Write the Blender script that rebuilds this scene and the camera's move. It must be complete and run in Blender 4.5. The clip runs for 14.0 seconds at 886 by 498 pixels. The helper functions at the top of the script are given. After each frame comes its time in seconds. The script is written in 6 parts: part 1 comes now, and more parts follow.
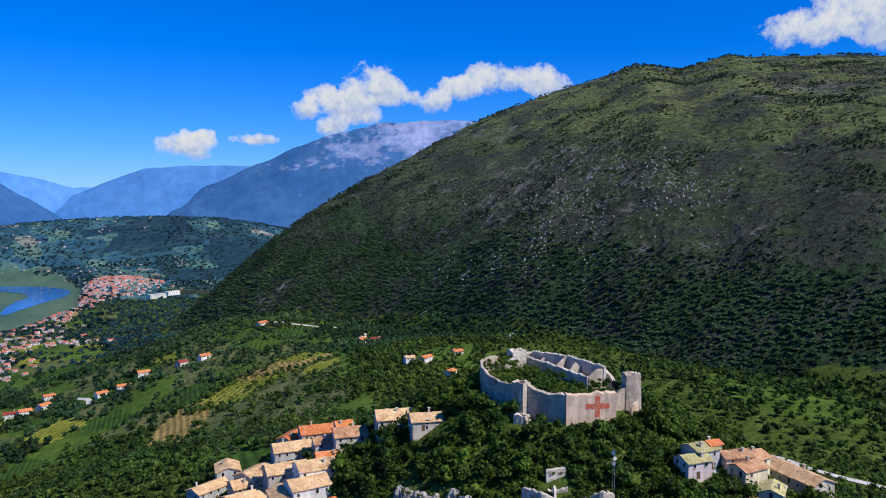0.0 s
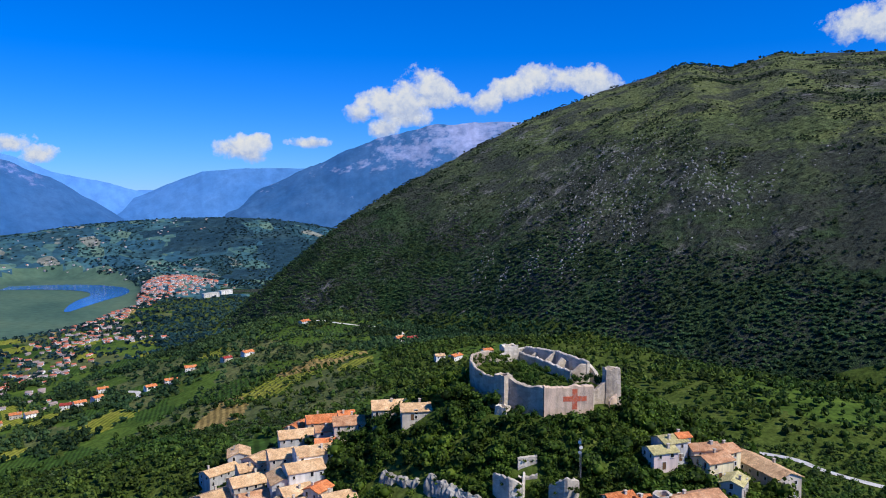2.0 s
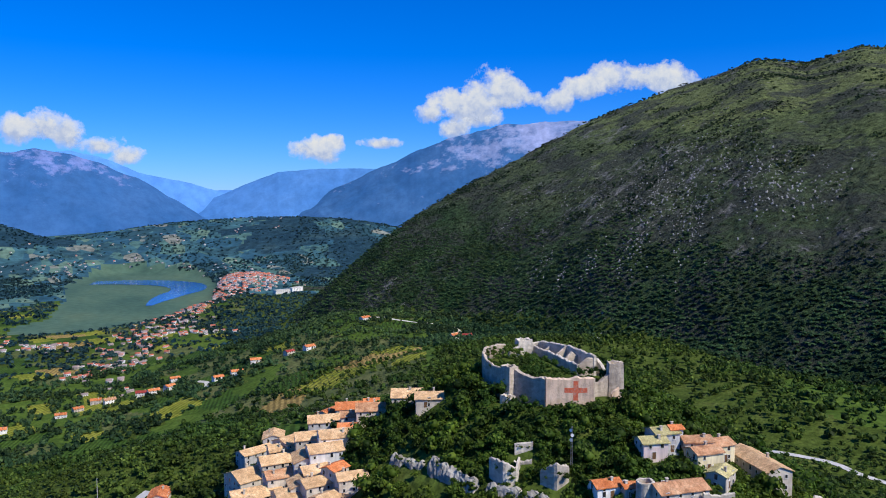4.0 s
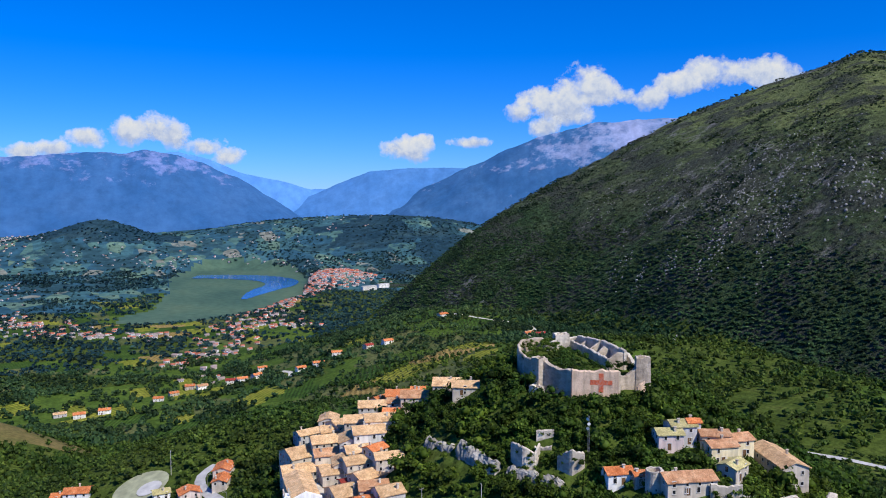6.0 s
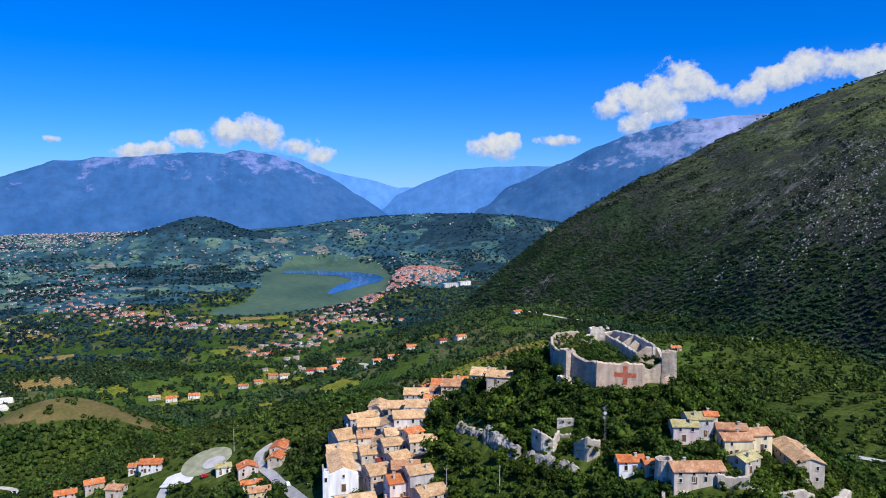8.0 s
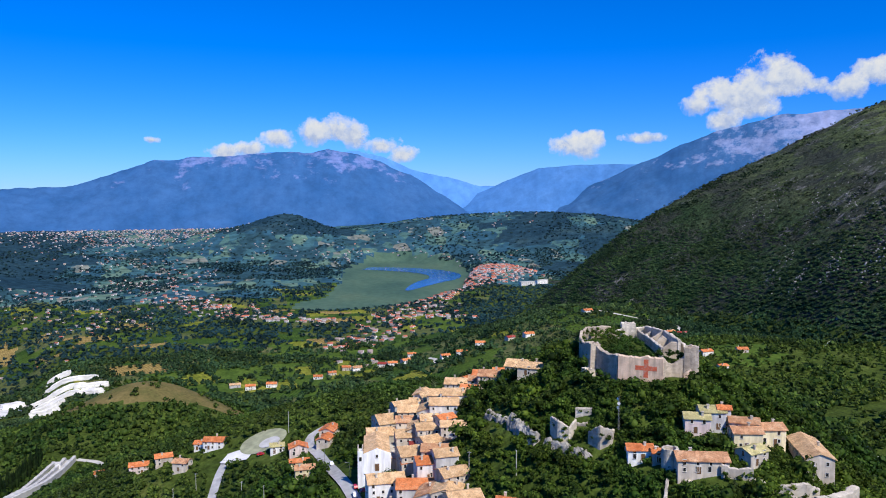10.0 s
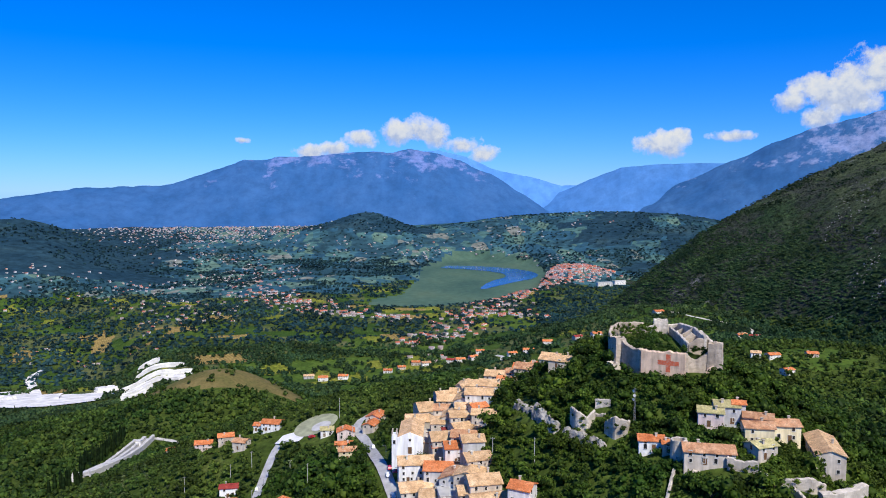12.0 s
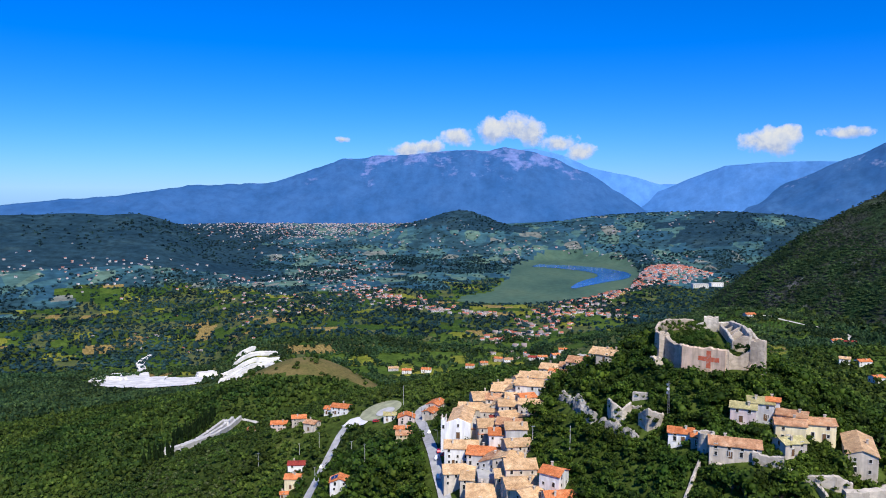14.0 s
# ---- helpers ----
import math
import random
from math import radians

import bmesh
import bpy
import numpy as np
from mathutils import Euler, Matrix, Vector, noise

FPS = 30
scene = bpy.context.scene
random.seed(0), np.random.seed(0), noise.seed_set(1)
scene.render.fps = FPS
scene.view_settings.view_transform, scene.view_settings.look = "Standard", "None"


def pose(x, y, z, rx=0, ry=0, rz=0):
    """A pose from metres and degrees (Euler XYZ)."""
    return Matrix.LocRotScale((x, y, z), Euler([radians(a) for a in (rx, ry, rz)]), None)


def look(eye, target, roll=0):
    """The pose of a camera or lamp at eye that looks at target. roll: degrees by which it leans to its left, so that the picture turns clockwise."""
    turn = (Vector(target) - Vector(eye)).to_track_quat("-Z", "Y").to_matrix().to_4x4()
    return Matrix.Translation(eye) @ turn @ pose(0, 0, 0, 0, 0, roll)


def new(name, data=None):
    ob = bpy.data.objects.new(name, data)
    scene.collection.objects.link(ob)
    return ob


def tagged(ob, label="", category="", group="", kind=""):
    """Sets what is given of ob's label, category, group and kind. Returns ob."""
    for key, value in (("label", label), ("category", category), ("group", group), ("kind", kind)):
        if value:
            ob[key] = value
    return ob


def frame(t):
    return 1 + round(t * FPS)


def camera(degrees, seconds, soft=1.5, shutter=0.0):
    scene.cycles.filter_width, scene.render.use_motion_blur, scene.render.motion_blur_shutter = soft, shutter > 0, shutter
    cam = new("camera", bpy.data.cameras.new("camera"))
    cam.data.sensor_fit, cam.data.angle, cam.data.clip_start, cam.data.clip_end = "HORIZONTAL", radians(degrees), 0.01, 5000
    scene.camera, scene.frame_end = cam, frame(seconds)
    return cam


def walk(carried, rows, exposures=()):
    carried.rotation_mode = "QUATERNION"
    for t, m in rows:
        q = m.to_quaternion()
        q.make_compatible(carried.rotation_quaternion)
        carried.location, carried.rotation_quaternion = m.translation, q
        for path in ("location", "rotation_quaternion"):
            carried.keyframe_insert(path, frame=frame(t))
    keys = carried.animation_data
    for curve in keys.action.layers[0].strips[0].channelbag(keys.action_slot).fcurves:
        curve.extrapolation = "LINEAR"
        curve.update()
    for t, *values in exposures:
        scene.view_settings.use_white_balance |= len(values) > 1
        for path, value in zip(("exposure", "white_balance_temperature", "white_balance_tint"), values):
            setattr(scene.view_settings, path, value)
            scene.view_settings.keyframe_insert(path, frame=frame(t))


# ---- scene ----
cam = camera(61.77, 14.0, 1.0)
# seconds, place, yaw, pitch, roll
ROWS = [
    (0.0, 0.00, 0.00, 340.00, -39.928, -4.242, 0.085),
    (0.5, 2.36, -6.04, 340.04, -38.816, -4.216, 0.126),
    (1.0, 4.72, -12.01, 340.00, -37.779, -4.167, 0.140),
    (1.5, 7.26, -18.01, 339.94, -36.783, -4.149, 0.166),
    (2.0, 9.89, -24.02, 339.88, -35.771, -4.117, 0.229),
    (2.5, 12.50, -30.04, 339.79, -34.698, -4.103, 0.266),
    (3.0, 15.11, -35.97, 339.75, -33.397, -4.103, 0.251),
    (5.5, 28.74, -65.71, 339.78, -24.697, -4.140, 0.190),
    (6.0, 31.83, -71.13, 339.65, -23.033, -4.159, 0.144),
    (6.5, 35.12, -76.61, 339.54, -21.308, -4.181, 0.112),
    (7.0, 38.84, -81.95, 339.47, -19.580, -4.200, 0.136),
    (7.5, 42.77, -86.93, 339.22, -17.864, -4.230, 0.097),
    (8.0, 46.85, -91.72, 339.07, -16.148, -4.255, 0.074),
    (10.5, 68.76, -115.17, 338.59, -8.013, -4.390, 0.034),
    (11.0, 73.49, -119.34, 338.38, -6.399, -4.400, 0.009),
    (11.5, 78.30, -123.34, 338.16, -4.797, -4.413, -0.063),
    (12.0, 83.26, -127.16, 338.01, -3.176, -4.426, -0.121),
    (12.5, 88.43, -130.79, 337.86, -1.492, -4.443, -0.156),
    (13.0, 93.53, -134.30, 337.57, 0.243, -4.471, -0.178),
    (13.5, 98.62, -137.72, 337.36, 1.949, -4.505, -0.234),
    (14.0, 103.65, -141.04, 337.25, 4.361, -4.578, -0.349),
]
walk(cam, [(t, pose(x, y, z, 90 + pitch, roll, yaw)) for t, x, y, z, yaw, pitch, roll in ROWS], [(0.0, 0.06), (14.0, 0.11)])
# ---------------- terrain ----------------
OX, OY = 50.0, -70.0
HILLS = [
    (188, 150, 55, 53.3),
    (190, 165, 110, 10.8),
    (205, 95, 45, -8.9),
    (120, 175, 45, -12.1),
    (103, 215, 32, 7.3),
    (135, 238, 32, 9.8),
    (155, 245, 50, 12.7),
    (70, 240, 60, -44.8),
    (62, 264, 36, 11.6),
    (20, 300, 80, 23.7),
    (60, 180, 50, 46.5),
    (110, 90, 60, 37.4),
    (60, 90, 80, -53.4),
    (150, 300, 160, 155.7),
    (330, 280, 150, -79.4),
    (480, 250, 200, 122.7),
    (420, 480, 180, 40.6),
    (520, 130, 160, 44.0),
    (280, 90, 90, 59.9),
    (205, 62, 32, 32.1),
    (150, 62, 32, 18.5),
    (560, 700, 220, 101.9),
    (300, 800, 220, 12.7),
    (-112, 668, 52, 31),
    (-130, 450, 60, -19.1),
    (-180, 600, 70, 10.9),
    (-60, 690, 60, 16.5),
    (-240, 690, 80, 14.4),
    (-160, 430, 120, 59.8),
    (480, 1000, 240, 50.8),
    (-20, 520, 140, 5.1),
    (0, 0, 160, 102.0),
    (-350, 600, 250, 35.7),
    (-500, 1200, 250, -30.2),
    (520, 750, 130, -34),
    (465, 430, 90, -18),
    (672, 455, 70, 14),
    (506, 1070, 110, 32),
    (-78, 605, 75, 30),
    (640, 2225, 120, 56),
    (333, 1490, 170, 24),
    (480, 1900, 150, 20),
]
MT_AZ = (6, 10, 14, 18, 20, 24, 29, 35, 40, 44, 46, 48.3, 50.7, 51.9, 53.3, 54.7, 56.3, 58.2, 60, 62.2, 65, 68, 72, 90, 110)
MT_EL = (-14.5, -13.0, -11.0, -8.4, -6.7, -3.3, 0.0, 2.95, 5.5, 7.0, 7.75, 8.3, 9.1, 9.45, 9.2, 8.95, 9.3, 9.78, 9.55, 9.5, 9.4, 9.0, 8.8, 8.0, 5.0)
MT_RC = (1700, 1700, 1700, 1620, 1560, 1560, 1680, 1800, 1880, 1900) + (1950,) * 15
MT_RF = (1500, 1500, 1450, 1400, 1360, 1290, 1190, 1050, 905, 840, 810, 770, 750, 735, 720, 710, 695, 680, 665, 650, 630, 610, 590, 540, 540)
MT_ZF = (-200, -190, -60, 60, 105, 140, 155, 170, 180, 186, 188, 191, 194, 196, 198, 200, 202, 204, 206, 208, 210, 213, 215, 220, 220)


def fbm(x, y, size, octaves=4, seed=0):
    """Smooth value noise on arrays, about -1 to 1."""
    out, amp, tot = np.zeros_like(x), 1.0, 0.0
    for k in range(octaves):
        u, v = x / size * 2 ** k + 17.3 * k + seed * 7.1, y / size * 2 ** k + 9.1 * k + seed * 3.7
        iu, iv = np.floor(u), np.floor(v)
        fu, fv = u - iu, v - iv
        fu, fv = fu * fu * (3 - 2 * fu), fv * fv * (3 - 2 * fv)

        def h(a, b):
            s = np.sin(a * 127.1 + b * 311.7 + seed * 13.7) * 43758.5453
            return (s - np.floor(s)) * 2 - 1
        val = (h(iu, iv) * (1 - fu) + h(iu + 1, iv) * fu) * (1 - fv) + (h(iu, iv + 1) * (1 - fu) + h(iu + 1, iv + 1) * fu) * fv
        out, amp, tot = out + val * amp, amp * 0.5, tot + amp
    return out / tot


def smooth_max(a, b, soft):
    h = np.clip(0.5 + 0.5 * (a - b) / soft, 0, 1)
    return b + (a - b) * h + soft * h * (1 - h)


def step(a, b, x):
    h = np.clip((x - a) / (b - a), 0, 1)
    return h * h * (3 - 2 * h)


def polar(x, y):
    return np.hypot(x - OX, y - OY), np.degrees(np.arctan2(x - OX, y - OY))


def height(x, y):
    x, y = np.asarray(x, float), np.asarray(y, float)
    r, az = polar(x, y)
    z = 40 + 0.062 * np.maximum(r - 2400, 0) + fbm(x, y, 420, 3, 1) * 9 * step(900, 1500, r)
    for cx, cy, s, amp in HILLS:
        z = z + amp * np.exp(-((x - cx) ** 2 + (y - cy) ** 2) / (2 * s * s))
    # the castle stands on a levelled top
    d = np.sqrt(((x - 186) / 26) ** 2 + ((y - 169) / np.where(y > 169, 40, 33)) ** 2)
    z = smooth_max(z, 267.5 - 19 * np.maximum(d - 1, 0), 4)
    # the far hills of the valley: a dark wooded back, and a knoll
    back = 240 - np.abs(r - 2950) * 0.21 + fbm(x, y, 300, 3, 5) * 14
    back = back * step(-17, -27, az) + 60 * (1 - step(-17, -27, az))
    z = smooth_max(z, back, 20)
    for kaz, kr, ks, kz in ((-1.9, 3450, 130, 90), (-5.5, 3500, 200, 55), (2.5, 3300, 260, 25), (-16.5, 2900, 110, 42), (15, 3600, 330, 80), (23, 3300, 330, 110), (9, 3700, 300, 50)):
        kx, ky = OX + kr * math.sin(radians(kaz)), OY + kr * math.cos(radians(kaz))
        z = z + kz * np.exp(-((x - kx) ** 2 + (y - ky) ** 2) / (2 * ks * ks))
    # the mountain
    el, rc, rf, zf = (np.interp(az, MT_AZ, v) for v in (MT_EL, MT_RC, MT_RF, MT_ZF))
    zc = 340 + rc * np.tan(np.radians(el))
    k = np.maximum((r - rf) / (rc - rf), -0.6)
    face = zf + (zc - zf) * (k + 0.10 * np.sin(np.clip(k, 0, 1) * math.pi))
    face = np.where(k > 1, zc - (r - rc) * 0.45, face)
    rough = fbm(az * 30, r * 0.35, 130, 4, 3)
    face = face + (rough * 24 + fbm(x, y, 70, 4, 9) * 9) * np.clip(k * 2.5, 0, 1) * np.clip(1.1 - k, 0.07, 1)
    face = np.where((az < 6) | (az > 125), -50, face)
    z = smooth_max(z, face, 14)
    z = z + fbm(x, y, 45, 3, 2) * 1.6 * step(120, 260, r)
    # the lake and its marsh lie flat
    flat = np.maximum(marsh(x, y), lake_bed(x, y))
    return z * (1 - flat) + 55 * flat


def marsh(x, y):
    """1 where the lake and the green marsh lie."""
    u = (x - 212) * 0.961 - (y - 2270) * 0.276
    v = (x - 200) * 0.276 + (y - 2270) * 0.961
    d = np.sqrt((u / 290) ** 2 + (v / 575) ** 2) + fbm(x, y, 230, 4, 4) * 0.16
    return step(1.22, 1.02, d)

def lake_bed(x, y):
    """1 under the lake and on its banks."""
    out = np.zeros(np.shape(x))
    for lx, ly, lr in ((265, 2640, 70), (330, 2615, 80), (400, 2565, 85), (455, 2500, 85), (488, 2420, 85), (482, 2340, 80), (455, 2260, 70), (412, 2195, 60), (375, 2130, 50), (345, 2070, 45)):
        out = np.maximum(out, step(lr * 1.5, lr, np.hypot(x - lx, y - ly)))
    return out


def pick_of(a, b, seed):
    q = np.sin(a * 127.1 + b * 311.7 + seed * 13.7) * 43758.5453
    return q - np.floor(q)


def parcels(x, y):
    """The strips of farmland: a random number for each parcel, and the metres to its edge."""
    wx, wy = x + fbm(x, y, 260, 2, 21) * 55, y + fbm(x, y, 260, 2, 22) * 55
    u, v = wx * 0.94 + wy * 0.34, -wx * 0.34 + wy * 0.94
    i = np.floor(v / 62)
    u = u + pick_of(i, 3.0, 5) * 210
    w = 28 + 62 * pick_of(i, 7.0, 6)
    j = np.floor(u / w)
    fu, fv = u / w - j, v / 62 - i
    edge = np.minimum(np.minimum(fu, 1 - fu) * w, np.minimum(fv, 1 - fv) * 62)
    return pick_of(i, j, 9), edge


# ---------------- world and sun ----------------
SUN_AZ, SUN_EL = 158.0, 49.0
world = bpy.data.worlds.new("sky")
scene.world = world
world.use_nodes = True
wn, wl = world.node_tree.nodes, world.node_tree.links
wn.clear()
sky = wn.new("ShaderNodeTexSky")
sky.sky_type, sky.sun_disc = "NISHITA", False
sky.sun_elevation, sky.sun_rotation = radians(SUN_EL), radians(SUN_AZ)
sky.altitude, sky.air_density, sky.dust_density, sky.ozone_density = 300, 1.0, 0.0, 5.0
deep = wn.new("ShaderNodeHueSaturation")
deep.inputs["Saturation"].default_value = 1.12
tint = wn.new("ShaderNodeMix")
tint.data_type, tint.blend_type = "RGBA", "MULTIPLY"
tint.inputs["Factor"].default_value = 1.0
tint.inputs[7].default_value = (0.385, 0.635, 1.27, 1)
wbg, wout = wn.new("ShaderNodeBackground"), wn.new("ShaderNodeOutputWorld")
wbg.inputs["Strength"].default_value = 0.115
wl.new(sky.outputs[0], tint.inputs[6])
wl.new(tint.outputs[2], deep.inputs["Color"])
wl.new(deep.outputs[0], wbg.inputs["Color"])
wl.new(wbg.outputs[0], wout.inputs["Surface"])

sun_data = bpy.data.lights.new("sun", "SUN")
sun_data.energy, sun_data.angle, sun_data.color = 5.0, radians(0.55), (1.0, 0.95, 0.86)
sun = new("sun", sun_data)
sun_way = Vector((math.sin(radians(SUN_AZ)) * math.cos(radians(SUN_EL)), math.cos(radians(SUN_AZ)) * math.cos(radians(SUN_EL)), math.sin(radians(SUN_EL))))
sun.matrix_world = look(sun_way * 100, (0, 0, 0))

# ---------------- materials ----------------


class Nodes:
    """A short way to write node materials."""

    def __init__(self, name, rough=0.8, spec=0.2):
        self.mat = bpy.data.materials.new(name)
        self.mat.use_nodes = True
        self.n, self.l = self.mat.node_tree.nodes, self.mat.node_tree.links
        self.p = self.n["Principled BSDF"]
        self.p.inputs["Roughness"].default_value = rough
        self.p.inputs["Specular IOR Level"].default_value = spec
        self.geo = self.n.new("ShaderNodeNewGeometry")

    def put(self, socket, value):
        if isinstance(value, (int, float)):
            socket.default_value = value
        elif isinstance(value, tuple):
            socket.default_value = (*value, 1) if len(value) == 3 and len(socket.default_value) == 4 else value
        else:
            self.l.new(value, socket)

    def noise(self, size, detail=4.0, stretch=(1, 1, 1), rough=0.55, coord=None):
        m = self.n.new("ShaderNodeVectorMath")
        m.operation = "MULTIPLY"
        self.l.new(coord or self.geo.outputs["Position"], m.inputs[0])
        m.inputs[1].default_value = tuple(s / size for s in stretch)
        t = self.n.new("ShaderNodeTexNoise")
        self.l.new(m.outputs[0], t.inputs["Vector"])
        t.inputs["Scale"].default_value, t.inputs["Detail"].default_value, t.inputs["Roughness"].default_value = 1.0, detail, rough
        return t.outputs["Fac"]

    def cells(self, size, out="Color", stretch=(1, 1, 1), coord=None, feature="F1"):
        m = self.n.new("ShaderNodeVectorMath")
        m.operation = "MULTIPLY"
        self.l.new(coord or self.geo.outputs["Position"], m.inputs[0])
        m.inputs[1].default_value = tuple(s / size for s in stretch)
        t = self.n.new("ShaderNodeTexVoronoi")
        t.feature = feature
        self.l.new(m.outputs[0], t.inputs["Vector"])
        t.inputs["Scale"].default_value = 1.0
        return t.outputs[out]

    def ramp(self, fac, *stops, mode="LINEAR"):
        r = self.n.new("ShaderNodeValToRGB")
        r.color_ramp.interpolation = mode
        e = r.color_ramp.elements
        for i, (pos, col) in enumerate(stops):
            item = e[i] if i < 2 else e.new(pos)
            item.position, item.color = pos, (*(col if isinstance(col, tuple) else (col, col, col)), 1)
        self.put(r.inputs[0], fac)
        return r.outputs[0]

    def mix(self, fac, a, b, how="MIX"):
        m = self.n.new("ShaderNodeMix")
        m.data_type, m.blend_type = "RGBA", how
        self.put(m.inputs["Factor"], fac)
        self.put(m.inputs[6], a)
        self.put(m.inputs[7], b)
        return m.outputs[2]

    def math(self, how, a, b=0.0):
        m = self.n.new("ShaderNodeMath")
        m.operation = how
        self.put(m.inputs[0], a)
        self.put(m.inputs[1], b)
        return m.outputs[0]

    def axis(self, which):
        s = self.n.new("ShaderNodeSeparateXYZ")
        self.l.new(self.geo.outputs["Position"], s.inputs[0])
        return s.outputs[which]

    def split(self, socket):
        s = self.n.new("ShaderNodeSeparateColor")
        self.l.new(socket, s.inputs[0])
        return s.outputs[0]

    def each(self):
        """A random number for each object."""
        return self.n.new("ShaderNodeObjectInfo").outputs["Random"]

    def island(self):
        return self.geo.outputs["Random Per Island"]

    def bump(self, fac, strength, distance):
        b = self.n.new("ShaderNodeBump")
        b.inputs["Strength"].default_value, b.inputs["Distance"].default_value = strength, distance
        self.l.new(fac, b.inputs["Height"])
        self.l.new(b.outputs[0], self.p.inputs["Normal"])

    def done(self, colour):
        self.put(self.p.inputs["Base Color"], colour)
        return self.mat


def foliage(name, dark, mid, light, size=14.0):
    m = Nodes(name, 0.6, 0.15)
    a = m.ramp(m.island(), (0.0, dark), (0.55, mid), (1.0, light))
    b = m.ramp(m.noise(size, 4), (0.34, 0.50), (0.66, 1.45))
    c = m.mix(1.0, a, b, "MULTIPLY")
    dry = m.ramp(m.noise(size * 5, 4), (0.40, (0.62, 0.80, 0.80)), (0.5, (0.95, 1.02, 0.95)), (0.62, (1.25, 1.18, 1.0)))
    c = m.mix(1.0, c, dry, "MULTIPLY")
    m.done(c)
    # light passes through the leaves
    glow, both = m.n.new("ShaderNodeBsdfTranslucent"), m.n.new("ShaderNodeMixShader")
    m.l.new(c, glow.inputs["Color"])
    both.inputs[0].default_value = 0.46
    m.l.new(m.p.outputs[0], both.inputs[1])
    m.l.new(glow.outputs[0], both.inputs[2])
    m.l.new(both.outputs[0], m.n["Material Output"].inputs["Surface"])
    return m.mat


LEAF = foliage("leaves", (0.022, 0.044, 0.007), (0.064, 0.112, 0.014), (0.128, 0.186, 0.028), 12)
LEAF_OLIVE = foliage("olive_leaves", (0.05, 0.07, 0.028), (0.09, 0.12, 0.05), (0.15, 0.18, 0.085), 30)
LEAF_SLOPE = foliage("slope_leaves", (0.028, 0.054, 0.012), (0.062, 0.106, 0.020), (0.122, 0.176, 0.034), 26)
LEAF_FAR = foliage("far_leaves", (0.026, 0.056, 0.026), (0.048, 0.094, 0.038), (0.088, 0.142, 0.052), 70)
# far leaves with the blue of the haze mixed into their colour
LEAF_HAZY = foliage("haze_blue_leaves", (0.018, 0.052, 0.064), (0.028, 0.072, 0.082), (0.046, 0.098, 0.094), 90)
LEAF_CYPRESS = foliage("cypress_leaves", (0.010, 0.022, 0.006), (0.018, 0.036, 0.010), (0.035, 0.06, 0.018), 5)
SCRUB = foliage("mountain_scrub", (0.018, 0.036, 0.017), (0.034, 0.058, 0.026), (0.062, 0.092, 0.040), 60)
HEATH = foliage("dry_heath", (0.026, 0.036, 0.024), (0.046, 0.060, 0.038), (0.080, 0.094, 0.062), 50)


def make_bark():
    m = Nodes("bark", 0.9)
    return m.done(m.ramp(m.noise(0.4, 5, (1, 1, 0.3)), (0.3, (0.06, 0.045, 0.03)), (0.7, (0.16, 0.13, 0.10))))


BARK = make_bark()


def make_stone(name, low, high, size=1.6):
    m = Nodes(name, 0.9)
    big = m.ramp(m.noise(9, 4), (0.3, low), (0.72, high))
    small = m.ramp(m.cells(size, "Color", (1, 1, 1.7)), (0.0, 0.72), (1.0, 1.16))
    streak = m.ramp(m.noise(2.2, 5, (1, 1, 0.22)), (0.35, 0.80), (0.62, 1.06))
    c = m.mix(1.0, m.mix(1.0, big, small, "MULTIPLY"), streak, "MULTIPLY")
    m.bump(m.noise(0.7, 5), 0.7, 0.25)
    return m.done(c)


STONE = make_stone("castle_stone", (0.36, 0.295, 0.225), (0.60, 0.505, 0.395))
STONE_GREY = make_stone("grey_stone", (0.42, 0.37, 0.30), (0.72, 0.64, 0.53))
RIB = make_stone("limestone_rib", (0.20, 0.197, 0.192), (0.42, 0.41, 0.40), 3.5)
CLIFF = make_stone("cliff_rock", (0.22, 0.20, 0.17), (0.54, 0.50, 0.43), 3.0)


def make_wall(name, low, high):
    m = Nodes(name, 0.9)
    big = m.ramp(m.noise(3.5, 5), (0.3, low), (0.7, high))
    streak = m.ramp(m.noise(1.3, 4, (1, 1, 0.15)), (0.35, 0.78), (0.6, 1.04))
    m.bump(m.noise(0.35, 4), 0.4, 0.08)
    tone = m.ramp(m.each(), (0.0, 0.82), (1.0, 1.12))
    return m.done(m.mix(1.0, m.mix(1.0, big, streak, "MULTIPLY"), tone, "MULTIPLY"))


WALLS = {
    "lime": make_wall("bright_limewash", (0.84, 0.84, 0.83), (0.88, 0.88, 0.87)),
    "white": make_wall("white_plaster", (0.70, 0.69, 0.66), (0.82, 0.81, 0.79)),
    "cream": make_wall("cream_plaster", (0.70, 0.59, 0.36), (0.82, 0.72, 0.48)),
    "stone": make_wall("rubble_wall", (0.44, 0.38, 0.31), (0.68, 0.60, 0.50)),
    "grey": make_wall("grey_render", (0.40, 0.39, 0.385), (0.58, 0.57, 0.555)),
    "pink": make_wall("rose_plaster", (0.58, 0.46, 0.42), (0.68, 0.57, 0.53)),
}


